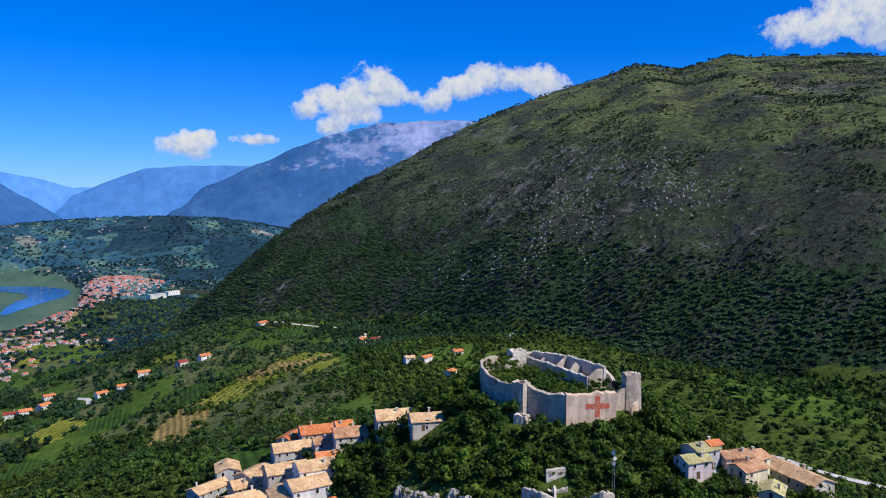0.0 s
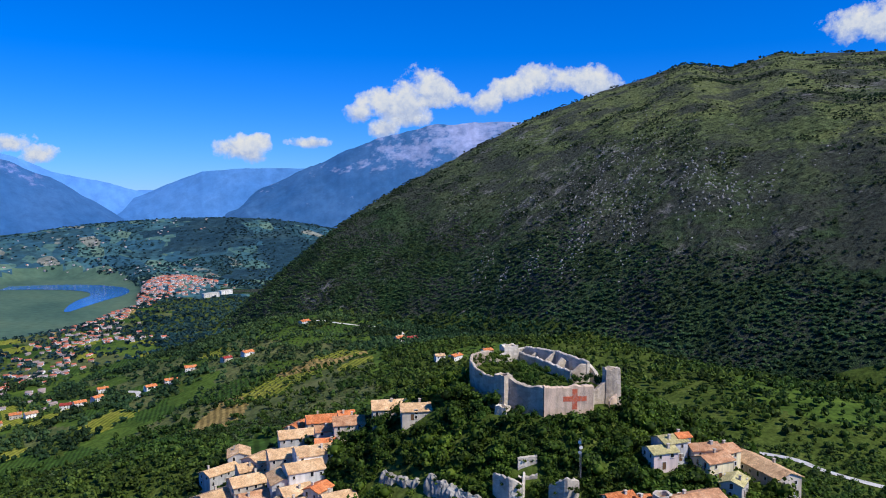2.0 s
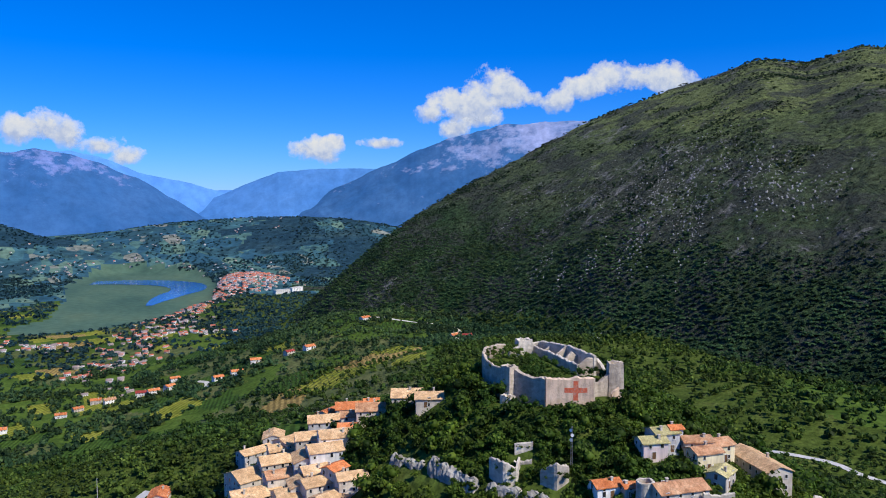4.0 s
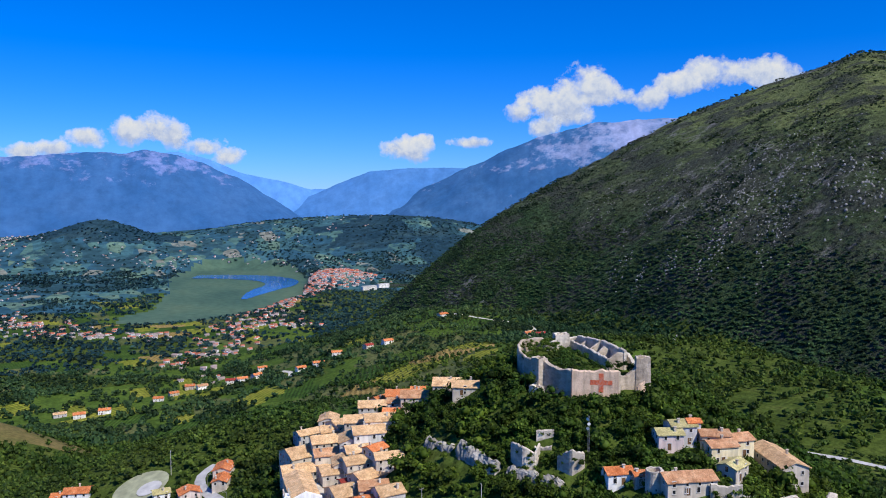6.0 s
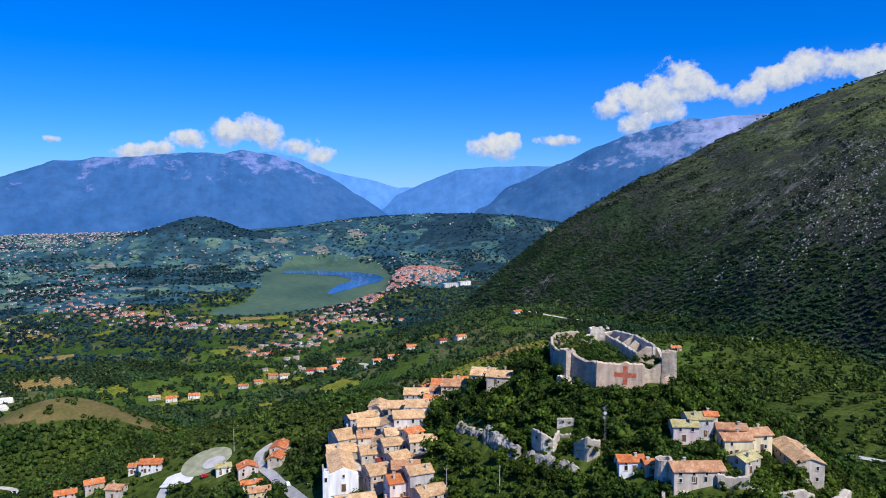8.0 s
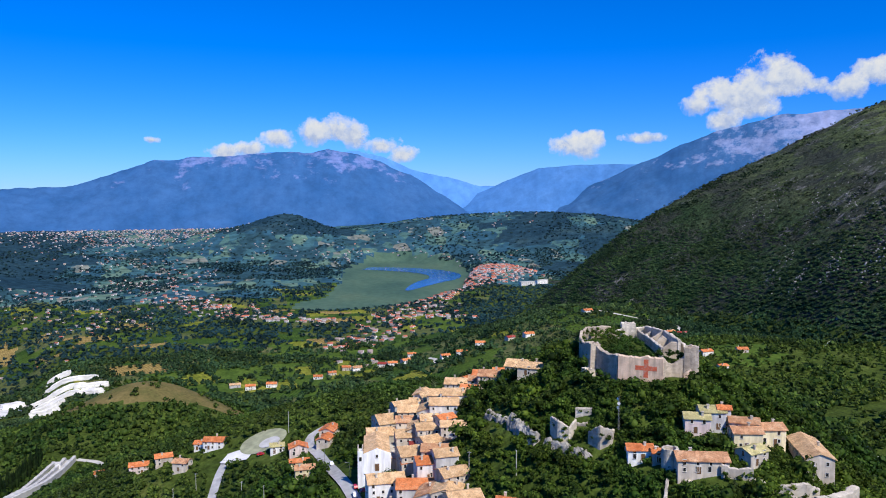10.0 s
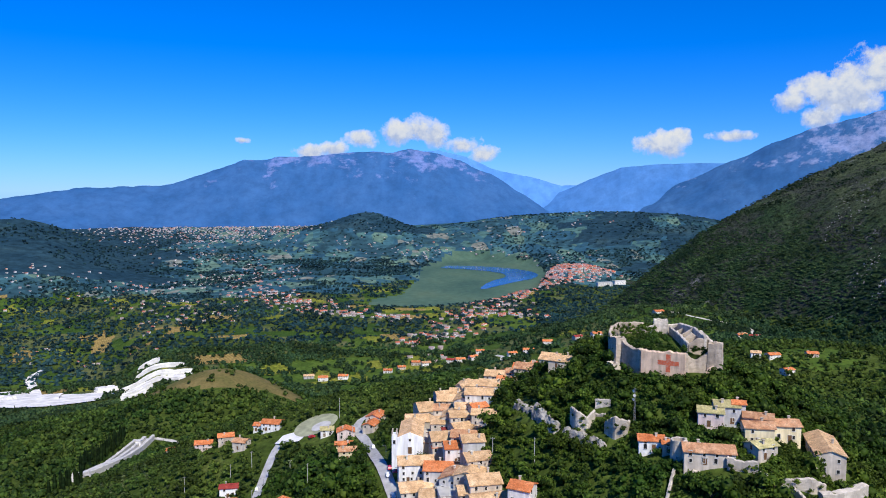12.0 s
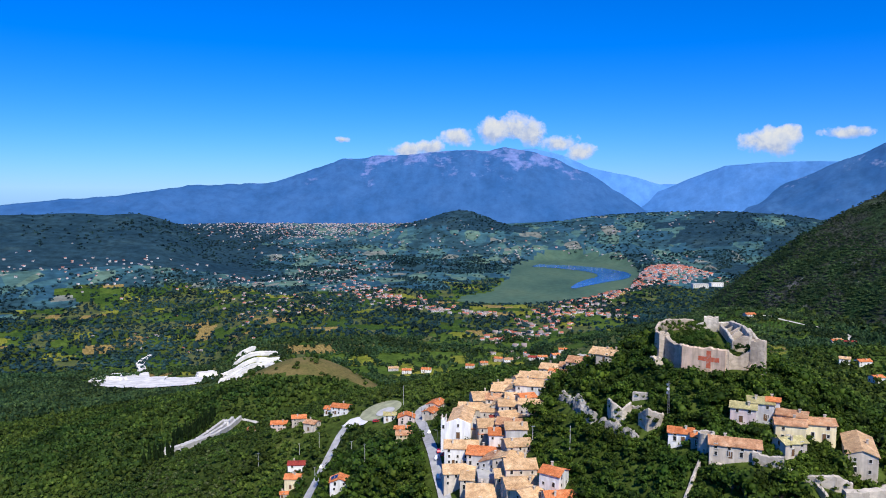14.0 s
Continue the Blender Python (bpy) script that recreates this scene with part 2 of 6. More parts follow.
def make_roof(name, low, mid, high):
    m = Nodes(name, 0.85)
    tc = m.n.new("ShaderNodeTexCoord").outputs["Object"]
    big = m.ramp(m.noise(2.6, 5), (0.28, low), (0.5, mid), (0.74, high))
    rows = m.n.new("ShaderNodeTexWave")
    m.l.new(tc, rows.inputs["Vector"])
    rows.bands_direction, rows.inputs["Scale"].default_value = "X", 1.25
    rows.inputs["Distortion"].default_value = 0.8
    c = m.mix(1.0, big, m.ramp(rows.outputs["Fac"], (0.0, 0.72), (0.6, 1.06)), "MULTIPLY")
    tile = m.ramp(m.cells(0.55, "Color", (1, 1, 1), tc), (0.0, 0.74), (1.0, 1.2))
    c = m.mix(1.0, c, tile, "MULTIPLY")
    m.bump(rows.outputs["Fac"], 0.5, 0.12)
    tone = m.ramp(m.each(), (0.0, 0.84), (1.0, 1.14))
    return m.done(m.mix(1.0, c, tone, "MULTIPLY"))


ROOFS = {
    "tan": make_roof("old_roof_tiles", (0.44, 0.26, 0.13), (0.64, 0.41, 0.215), (0.78, 0.55, 0.33)),
    "orange": make_roof("orange_roof_tiles", (0.46, 0.13, 0.04), (0.62, 0.20, 0.07), (0.72, 0.31, 0.14)),
    "mixed": make_roof("mended_roof_tiles", (0.34, 0.16, 0.08), (0.52, 0.27, 0.14), (0.62, 0.40, 0.24)),
    "red": make_roof("dark_red_roof", (0.22, 0.03, 0.025), (0.30, 0.045, 0.035), (0.36, 0.07, 0.05)),
    "olive": make_roof("mossy_roof", (0.34, 0.30, 0.13), (0.48, 0.42, 0.19), (0.58, 0.51, 0.27)),
}


def plain(name, colour, rough=0.7, spec=0.3, vary=0.15, size=1.0, metal=0.0):
    m = Nodes(name, rough, spec)
    m.p.inputs["Metallic"].default_value = metal
    k = m.ramp(m.noise(size, 4), (0.3, 1 - vary), (0.7, 1 + vary))
    return m.done(m.mix(1.0, (*colour, 1), k, "MULTIPLY"))


GLASS = plain("dark_window_glass", (0.02, 0.022, 0.026), 0.12, 0.6)
SHUTTER = plain("brown_wood", (0.14, 0.075, 0.035), 0.7)
TRIM = plain("light_stone_trim", (0.55, 0.53, 0.49), 0.85)
ASPHALT = plain("grey_asphalt", (0.40, 0.395, 0.39), 0.9, 0.2, 0.22, 4)
CONCRETE = plain("pale_concrete", (0.46, 0.45, 0.43), 0.9, 0.2, 0.18, 5)
TRACK = plain("pale_gravel", (0.52, 0.50, 0.44), 0.95, 0.1, 0.2, 6)
METAL = plain("grey_metal", (0.34, 0.34, 0.35), 0.45, 0.5, 0.1, 1, 0.7)
WHITE_ROCK = plain("white_quarry_rock", (0.68, 0.66, 0.62), 0.9, 0.1, 0.24, 14)
BLEACHED = plain("bleached_concrete", (0.70, 0.69, 0.67), 0.9, 0.1, 0.1, 4)
SOLAR = plain("solar_cells", (0.016, 0.022, 0.07), 0.15, 0.6, 0.2, 0.4)
CAR_RED, CAR_WHITE = plain("red_car_paint", (0.45, 0.02, 0.02), 0.25, 0.6), plain("white_car_paint", (0.8, 0.8, 0.8), 0.25, 0.6)
TYRE = plain("tyre_rubber", (0.015, 0.015, 0.016), 0.9)


def make_cross():
    """Faded red paint, worn through to the stone."""
    m = Nodes("faded_red_paint", 0.9)
    paint = m.ramp(m.noise(1.5, 4), (0.3, (0.50, 0.10, 0.05)), (0.7, (0.60, 0.17, 0.09)))
    worn = m.ramp(m.noise(0.9, 6), (0.52, 0.0), (0.72, 0.85))
    m.bump(m.noise(0.7, 5), 0.7, 0.25)
    return m.done(m.mix(m.split(worn), paint, (0.40, 0.31, 0.25, 1)))


CROSS = make_cross()


def make_plaster_panel():
    """The warm ochre plaster round the cross."""
    m = Nodes("warm_plaster", 0.9)
    c = m.ramp(m.noise(3.0, 5), (0.25, (0.50, 0.38, 0.29)), (0.5, (0.68, 0.50, 0.36)), (0.75, (0.78, 0.59, 0.43)))
    streak = m.ramp(m.noise(1.3, 4, (1, 1, 0.15)), (0.35, 0.75), (0.6, 1.05))
    m.bump(m.noise(0.6, 5), 0.6, 0.2)
    return m.done(m.mix(1.0, c, streak, "MULTIPLY"))


PANEL = make_plaster_panel()


def make_ground():
    """Scrub, farmland, mountain, marsh, dry hill."""
    mats = []
    m = Nodes("scrub_ground", 0.95, 0.05)
    c = m.ramp(m.noise(30, 5), (0.3, (0.034, 0.054, 0.010)), (0.55, (0.058, 0.086, 0.016)), (0.78, (0.098, 0.118, 0.030)))
    fine = m.ramp(m.noise(3, 5), (0.3, 0.6), (0.7, 1.4))
    m.bump(m.noise(4, 4), 0.8, 1.5)
    mats.append(m.done(m.mix(1.0, c, fine, "MULTIPLY")))

    def field(name, low, mid, high, rows=0.0, turn=0.35):
        m = Nodes(name, 0.95, 0.05)
        c = m.ramp(m.noise(34, 5), (0.3, low), (0.52, mid), (0.74, high))
        c = m.mix(1.0, c, m.ramp(m.noise(5, 5), (0.3, 0.62), (0.7, 1.32)), "MULTIPLY")
        if rows:
            spin = m.n.new("ShaderNodeVectorRotate")
            spin.rotation_type = "Z_AXIS"
            spin.inputs["Angle"].default_value = turn
            m.l.new(m.geo.outputs["Position"], spin.inputs["Vector"])
            wave = m.n.new("ShaderNodeTexWave")
            wave.inputs["Scale"].default_value, wave.inputs["Distortion"].default_value = 0.314 / rows, 1.5
            m.l.new(spin.outputs[0], wave.inputs["Vector"])
            c = m.mix(1.0, c, m.ramp(wave.outputs["Fac"], (0.2, 0.68), (0.8, 1.15)), "MULTIPLY")
        return m.done(c)
    mats.append(field("green_crop", (0.028, 0.060, 0.012), (0.042, 0.085, 0.015), (0.065, 0.115, 0.02), 5.0))

    m = Nodes("mountain_ground", 0.95, 0.05)
    z = m.axis(2)
    up = m.math("ADD", m.math("DIVIDE", z, 700.0), m.math("MULTIPLY", m.noise(190, 6, rough=0.62), 0.62))
    c = m.ramp(up, (0.52, (0.022, 0.052, 0.018)), (0.66, (0.040, 0.068, 0.030)), (0.84, (0.068, 0.088, 0.046)), (1.02, (0.100, 0.132, 0.050)), (1.16, (0.130, 0.158, 0.060)))
    c = m.mix(1.0, c, m.ramp(m.noise(9, 7, rough=0.72), (0.34, 0.35), (0.66, 1.75)), "MULTIPLY")
    # dry heath, in belts across the slope
    heath = m.noise(95, 8, (1, 1, 1.6), 0.70)
    c = m.mix(m.split(m.ramp(heath, (0.48, 0.0), (0.55, 0.9))), c, m.mix(1.0, (0.056, 0.064, 0.050, 1), m.ramp(m.noise(6, 6, rough=0.7), (0.3, 0.35), (0.7, 1.7)), "MULTIPLY"))
    # bare limestone in broken streaks
    rock = m.noise(60, 10, (1, 1, 0.30), 0.80)
    belt = m.noise(240, 4)
    show = m.math("ADD", rock, m.math("MULTIPLY", m.math("SUBTRACT", belt, 0.5), 0.45))
    c = m.mix(m.split(m.ramp(show, (0.60, 0.0), (0.66, 0.65), (0.74, 0.95))), c, m.ramp(m.noise(5, 5), (0.3, (0.12, 0.118, 0.112)), (0.7, (0.36, 0.35, 0.335))))
    m.bump(m.noise(42, 10, rough=0.70), 1.0, 30)
    mats.append(m.done(c))

    m = Nodes("marsh_reeds", 0.9, 0.1)
    c = m.ramp(m.noise(160, 4, (1, 0.6, 1)), (0.3, (0.046, 0.096, 0.070)), (0.5, (0.070, 0.128, 0.086)), (0.7, (0.090, 0.140, 0.086)))
    mats.append(m.done(m.mix(1.0, c, m.ramp(m.noise(18, 5), (0.3, 0.8), (0.7, 1.15)), "MULTIPLY")))

    m = Nodes("dry_grass", 0.95, 0.05)
    c = m.ramp(m.noise(26, 5), (0.3, (0.085, 0.095, 0.028)), (0.5, (0.150, 0.125, 0.045)), (0.72, (0.215, 0.165, 0.065)))
    mats.append(m.done(m.mix(1.0, c, m.ramp(m.noise(3, 5), (0.3, 0.72), (0.7, 1.2)), "MULTIPLY")))

    # far fields; aerial haze is painted in as a blue shift of every colour
    m = Nodes("hazy_land", 0.95, 0.0)
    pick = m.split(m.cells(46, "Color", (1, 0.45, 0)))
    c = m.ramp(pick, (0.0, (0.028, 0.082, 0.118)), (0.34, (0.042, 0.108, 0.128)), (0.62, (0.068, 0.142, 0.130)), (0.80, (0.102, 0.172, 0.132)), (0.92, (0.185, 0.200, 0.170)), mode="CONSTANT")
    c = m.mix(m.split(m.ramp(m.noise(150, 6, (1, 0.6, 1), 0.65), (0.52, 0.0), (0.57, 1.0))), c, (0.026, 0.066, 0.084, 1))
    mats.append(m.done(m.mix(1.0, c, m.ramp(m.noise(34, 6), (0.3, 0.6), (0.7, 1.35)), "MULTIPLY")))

    # far woods, their green turned blue in place of real haze
    m = Nodes("hazy_wood", 0.95, 0.0)
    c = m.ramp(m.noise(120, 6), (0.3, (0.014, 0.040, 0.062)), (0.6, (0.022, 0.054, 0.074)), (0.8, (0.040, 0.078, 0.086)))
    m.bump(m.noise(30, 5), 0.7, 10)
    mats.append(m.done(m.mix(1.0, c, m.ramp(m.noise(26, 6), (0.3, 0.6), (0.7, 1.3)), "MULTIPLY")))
    mats.append(field("meadow", (0.040, 0.074, 0.013), (0.064, 0.110, 0.018), (0.098, 0.148, 0.025)))
    mats.append(field("mown_hay", (0.135, 0.165, 0.022), (0.200, 0.215, 0.030), (0.245, 0.240, 0.045), 7.0, 0.9))
    mats.append(field("ripe_stubble", (0.215, 0.160, 0.055), (0.285, 0.205, 0.068), (0.340, 0.250, 0.090), 6.0))
    mats.append(field("olive_soil", (0.055, 0.082, 0.026), (0.090, 0.110, 0.038), (0.140, 0.140, 0.058)))
    return mats


GROUND = make_ground()

# ---------------- mesh helpers ----------------


def quick_mesh(name, verts, tris, mats, index=None, smooth=False):
    """A mesh from arrays of corners and triangles."""
    me = bpy.data.meshes.new(name)
    v, f = np.asarray(verts, np.float32).reshape(-1, 3), np.asarray(tris, np.int32).reshape(-1, 3)
    me.vertices.add(len(v))
    me.vertices.foreach_set("co", v.ravel())
    me.loops.add(f.size)
    me.loops.foreach_set("vertex_index", f.ravel())
    me.polygons.add(len(f))
    me.polygons.foreach_set("loop_start", np.arange(0, f.size, 3, dtype=np.int32))
    if index is not None:
        me.polygons.foreach_set("material_index", np.asarray(index, np.int32))
    if smooth:
        me.polygons.foreach_set("use_smooth", np.ones(len(f), bool))
    for m in mats:
        me.materials.append(m)
    me.update(calc_edges=True)
    me.validate()
    return me


def ground_z(x, y):
    return float(height(np.array([x], float), np.array([y], float))[0])


def place_of(az, r):
    return OX + r * math.sin(radians(az)), OY + r * math.cos(radians(az))

# ---------------- the land ----------------


def build_ground():
    front = np.arange(-40, 82, 0.2)
    az = np.concatenate([front, np.arange(82, 320, 4.0)])
    r = np.concatenate([[1, 20, 40, 60], 75 * 1.0145 ** np.arange(0, 300)])
    r = np.concatenate([r[r < 4900], [4900]])
    A, R = np.meshgrid(np.radians(az), r, indexing="ij")
    X, Y = OX + R * np.sin(A), OY + R * np.cos(A)
    Z = height(X, Y)
    na, nr = A.shape
    i, j = np.meshgrid(np.arange(na), np.arange(nr - 1), indexing="ij")
    a, b = i * nr + j, ((i + 1) % na) * nr + j
    tris = np.stack([np.stack([a, a + 1, b + 1], -1), np.stack([a, b + 1, b], -1)], 2).reshape(-1, 3)
    xc, yc = X[i, j].ravel(), Y[i, j].ravel()
    kind = zone(xc, yc)
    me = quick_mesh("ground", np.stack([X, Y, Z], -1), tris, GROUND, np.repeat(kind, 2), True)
    ob = new("ground", me)
    return tagged(ob, "rolling green valley land with fields, scrub and a bare mountainside", "ground", kind="structure")


def zone(x, y):
    """0 scrub, 1 crop, 2 mountain, 3 marsh, 4 dry hill, 5 distant fields, 6 distant wood, 7 meadow, 8 hay, 9 stubble, 10 olive grove."""
    r, az = polar(x, y)
    k = np.zeros(x.shape, int)
    n = fbm(x, y, 180, 3, 6)
    farm = (n > -0.25) & (r > 330)
    farm |= (az > 3) & (az < 27 + n * 8) & (r > 390 + n * 60) & (n > -0.42)
    farm &= ~((az < 11.5 + n * 7) & (r < 830 + n * 60))
    farm &= ~((az < -17 + n * 4) & (r < 1500) & (n < 0.15))
    farm &= ~((az > 27) & (n < 0.45))
    lot, _ = parcels(x, y)
    kinds = np.array([10, 10, 10, 7, 0, 1, 7, 8, 9, 10, 1, 7, 1, 0, 0, 10, 1, 0, 10, 8])
    k = np.where(farm, kinds[np.minimum((lot * 20).astype(int), 19)], k)
    k[(az > 26) & (farm) & (k > 7)] = 7

    def oval(cx, cy, rx, ry, turn=0.0):
        c, q = math.cos(radians(turn)), math.sin(radians(turn))
        u, v = (x - cx) * c + (y - cy) * q, (y - cy) * c - (x - cx) * q
        return (u / rx) ** 2 + (v / ry) ** 2 + n * 0.35 < 1
    # fields that stand out
    k[oval(15, 1010, 150, 85) & (k != 8)] = np.where(lot[oval(15, 1010, 150, 85) & (k != 8)] > 0.45, 7, 8)
    k[oval(243, 668, 58, 24, 62)] = 9
    k[oval(376, 716, 26, 30, 40) | oval(348, 730, 18, 22)] = 9
    k[oval(409, 744, 24, 32, 30) | oval(384, 655, 30, 16, 40)] = 8
    k[oval(260, 806, 28, 30) | oval(282, 845, 24, 22)] = 7
    k[oval(512, 228, 34, 42) | oval(545, 300, 40, 16, 30)] = 7
    rf = np.interp(az, MT_AZ, MT_RF)
    k[(r > rf - 20 + n * 90) & (az > 19 + n * 5) & (r < 2300)] = 2
    k[(az > 13 + n * 5) & (az < 24) & (r > 1280 + n * 120) & (r < 2250) & (k != 2)] = 0
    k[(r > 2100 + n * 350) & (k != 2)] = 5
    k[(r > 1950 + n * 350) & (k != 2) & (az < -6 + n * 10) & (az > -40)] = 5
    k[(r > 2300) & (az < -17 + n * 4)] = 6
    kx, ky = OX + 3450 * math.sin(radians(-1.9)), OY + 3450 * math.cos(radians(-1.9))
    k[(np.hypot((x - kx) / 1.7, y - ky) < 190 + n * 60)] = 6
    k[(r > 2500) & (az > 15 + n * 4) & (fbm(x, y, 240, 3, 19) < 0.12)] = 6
    wet = marsh(x, y) > 0.5
    east = (x - 200) * 0.961 - (y - 2270) * 0.276 + (y - 2270) * 0.12
    k[wet & (k == 0)] = 7
    k[wet & (east > -85 + n * 70)] = 3
    k[((x + 98) / 88) ** 2 + ((y - 640) / 52) ** 2 + n * 0.6 + fbm(x, y, 30, 2, 33) * 0.3 < 1] = 4
    return k


build_ground()


def strip(name, way, width, material, label, lift=0.35, flat_z=None, step_m=4.0, category="road"):
    """A band along a smooth way over the ground."""
    pts = [Vector((x, y, 0)) for x, y in way]
    line = []
    for i in range(len(pts) - 1):
        p0, p1, p2, p3 = pts[max(i - 1, 0)], pts[i], pts[i + 1], pts[min(i + 2, len(pts) - 1)]
        n = max(2, int((p2 - p1).length / step_m))
        for k in range(n):
            t = k / n
            line.append(0.5 * ((2 * p1) + (p2 - p0) * t + (2 * p0 - 5 * p1 + 4 * p2 - p3) * t * t + (3 * p1 - p0 - 3 * p2 + p3) * t ** 3))
    line.append(pts[-1])
    ws = width if isinstance(width, (list, tuple)) else [width, width]
    V, F = [], []
    for i, p in enumerate(line):
        d = line[min(i + 1, len(line) - 1)] - line[max(i - 1, 0)]
        side = Vector((-d.y, d.x, 0)).normalized()
        u = i / (len(line) - 1) * (len(ws) - 1)
        w = ws[int(min(u, len(ws) - 2))] * (1 - (u - int(min(u, len(ws) - 2)))) + ws[int(min(u, len(ws) - 2)) + 1] * (u - int(min(u, len(ws) - 2)))
        zs = [ground_z(*(p + side * (w * k))[:2]) for k in (-0.5, 0, 0.5)]
        for k in (-0.5, -0.17, 0.17, 0.5):
            q = p + side * (w * k)
            V.append((q.x, q.y, flat_z if flat_z is not None else max(ground_z(q.x, q.y), sum(zs) / 3 - 0.6) + lift))
    for i in range(len(line) - 1):
        for k in range(3):
            a = i * 4 + k
            F += [(a, a + 4, a + 1), (a + 1, a + 4, a + 5)]
    F = [(a, c, b) for a, b, c in F]
    ob = new(name, quick_mesh(name, V, F, [material], smooth=True))
    return tagged(ob, label, category, kind="structure")


def far_range(name, label, az, el, r, base_el, material, rough, seed, foot=420.0):
    """One range of distant mountains: a slope that climbs from its foot to a jagged crest."""
    a = np.arange(az[0], az[-1] + 0.001, 0.09)
    e = np.interp(a, az, el)
    n1 = fbm(a * 10, a * 0, 14, 5, seed) * rough
    crest = 340 + r * np.tan(np.radians(e)) + n1
    k = np.linspace(0, 1, 26)
    A, K = np.meshgrid(np.radians(a), k, indexing="ij")
    Rr = r - foot * (1 - K)
    z0 = 340 + (r - foot) * math.tan(radians(base_el))
    ridges = np.abs(fbm(np.degrees(A) * 9 + K * 14, K * 34, 22, 4, seed + 3))
    shape = K ** 0.9
    Z = z0 + (crest[:, None] - z0) * shape - ridges * 85 * np.sin(K * math.pi)
    Rr = Rr - ridges * 90 * np.sin(K * math.pi)
    X, Y = OX + Rr * np.sin(A), OY + Rr * np.cos(A)
    # a back side, so that the range is a body
    Xb, Yb = OX + (r + 130) * np.sin(A[:, :1]), OY + (r + 130) * np.cos(A[:, :1])
    X, Y, Z = np.hstack([X, Xb]), np.hstack([Y, Yb]), np.hstack([Z, crest[:, None] - 25])
    na, nr = X.shape
    i, j = np.meshgrid(np.arange(na - 1), np.arange(nr - 1), indexing="ij")
    p, q = i * nr + j, (i + 1) * nr + j
    tris = np.stack([np.stack([p, p + 1, q + 1], -1), np.stack([p, q + 1, q], -1)], 2).reshape(-1, 3)
    ob = new(name, quick_mesh(name, np.stack([X, Y, Z], -1), tris, [material], smooth=True))
    return tagged(ob, label, "mountain", kind="structure")


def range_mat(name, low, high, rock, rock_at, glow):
    """A distant range, the blue haze before it put into its colour and glow: woods below, pale rock in streaks on the
    heights.
    """
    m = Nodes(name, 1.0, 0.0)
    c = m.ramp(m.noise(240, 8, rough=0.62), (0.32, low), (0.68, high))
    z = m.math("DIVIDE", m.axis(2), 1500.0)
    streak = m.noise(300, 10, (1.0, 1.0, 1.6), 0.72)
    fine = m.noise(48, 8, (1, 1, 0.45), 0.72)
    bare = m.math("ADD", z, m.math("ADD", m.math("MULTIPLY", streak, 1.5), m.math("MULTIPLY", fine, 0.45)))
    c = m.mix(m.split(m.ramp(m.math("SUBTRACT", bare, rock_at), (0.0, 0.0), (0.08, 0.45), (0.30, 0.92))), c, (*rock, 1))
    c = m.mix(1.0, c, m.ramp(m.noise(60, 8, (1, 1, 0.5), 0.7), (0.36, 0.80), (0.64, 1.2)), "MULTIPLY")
    # blue emission imitates light scattered by the air in between
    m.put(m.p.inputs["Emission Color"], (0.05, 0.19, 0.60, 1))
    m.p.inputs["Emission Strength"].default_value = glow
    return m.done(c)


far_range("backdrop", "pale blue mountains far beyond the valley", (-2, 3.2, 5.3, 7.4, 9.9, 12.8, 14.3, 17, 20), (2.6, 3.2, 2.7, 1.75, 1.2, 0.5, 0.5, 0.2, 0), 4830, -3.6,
          range_mat("haziest_range", (0.06, 0.16, 0.36), (0.08, 0.19, 0.40), (0.1, 0.2, 0.4), 3.0, 0.52), 8, 31, 300)
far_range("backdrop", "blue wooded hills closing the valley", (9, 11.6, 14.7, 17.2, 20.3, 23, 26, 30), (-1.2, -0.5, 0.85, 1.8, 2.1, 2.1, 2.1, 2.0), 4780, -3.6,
          range_mat("hazy_range", (0.04, 0.12, 0.27), (0.06, 0.15, 0.31), (0.09, 0.18, 0.36), 1.62, 0.36), 8, 32, 420)
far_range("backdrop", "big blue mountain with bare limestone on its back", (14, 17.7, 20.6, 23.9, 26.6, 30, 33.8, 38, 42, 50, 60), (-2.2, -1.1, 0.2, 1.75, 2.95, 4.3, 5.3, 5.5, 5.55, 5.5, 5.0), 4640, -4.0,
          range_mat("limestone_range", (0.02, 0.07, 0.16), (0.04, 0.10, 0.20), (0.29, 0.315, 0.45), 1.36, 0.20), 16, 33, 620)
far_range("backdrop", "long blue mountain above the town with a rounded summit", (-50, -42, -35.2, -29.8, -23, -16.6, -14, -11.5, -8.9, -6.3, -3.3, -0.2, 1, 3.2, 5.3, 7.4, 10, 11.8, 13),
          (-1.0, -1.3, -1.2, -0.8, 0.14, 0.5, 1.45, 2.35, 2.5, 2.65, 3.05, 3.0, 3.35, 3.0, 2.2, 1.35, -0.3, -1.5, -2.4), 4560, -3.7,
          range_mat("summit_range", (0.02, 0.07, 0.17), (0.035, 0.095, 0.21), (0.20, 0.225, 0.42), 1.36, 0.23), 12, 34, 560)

# the lake at the foot of the red town
# blue base colour stands in for part of the sky's reflection
WATER = plain("lake_water", (0.02, 0.12, 0.36), 0.12, 0.5, 0.1, 60)
strip("lake", [(240, 2650), (355, 2602), (450, 2512), (490, 2405), (472, 2290), (412, 2198), (352, 2085), (318, 2005)], [90, 125, 132, 122, 100, 80, 56, 14], WATER, "calm blue lake curving round a green marsh", flat_z=55.8, step_m=25, category="lake")
BLOCKED = []        # circles that trees keep clear of
ROADS = []


def road(way, width, material, label, name="road"):
    ROADS.append((way, width))
    return strip(name, way, width, material, label, 0.4)


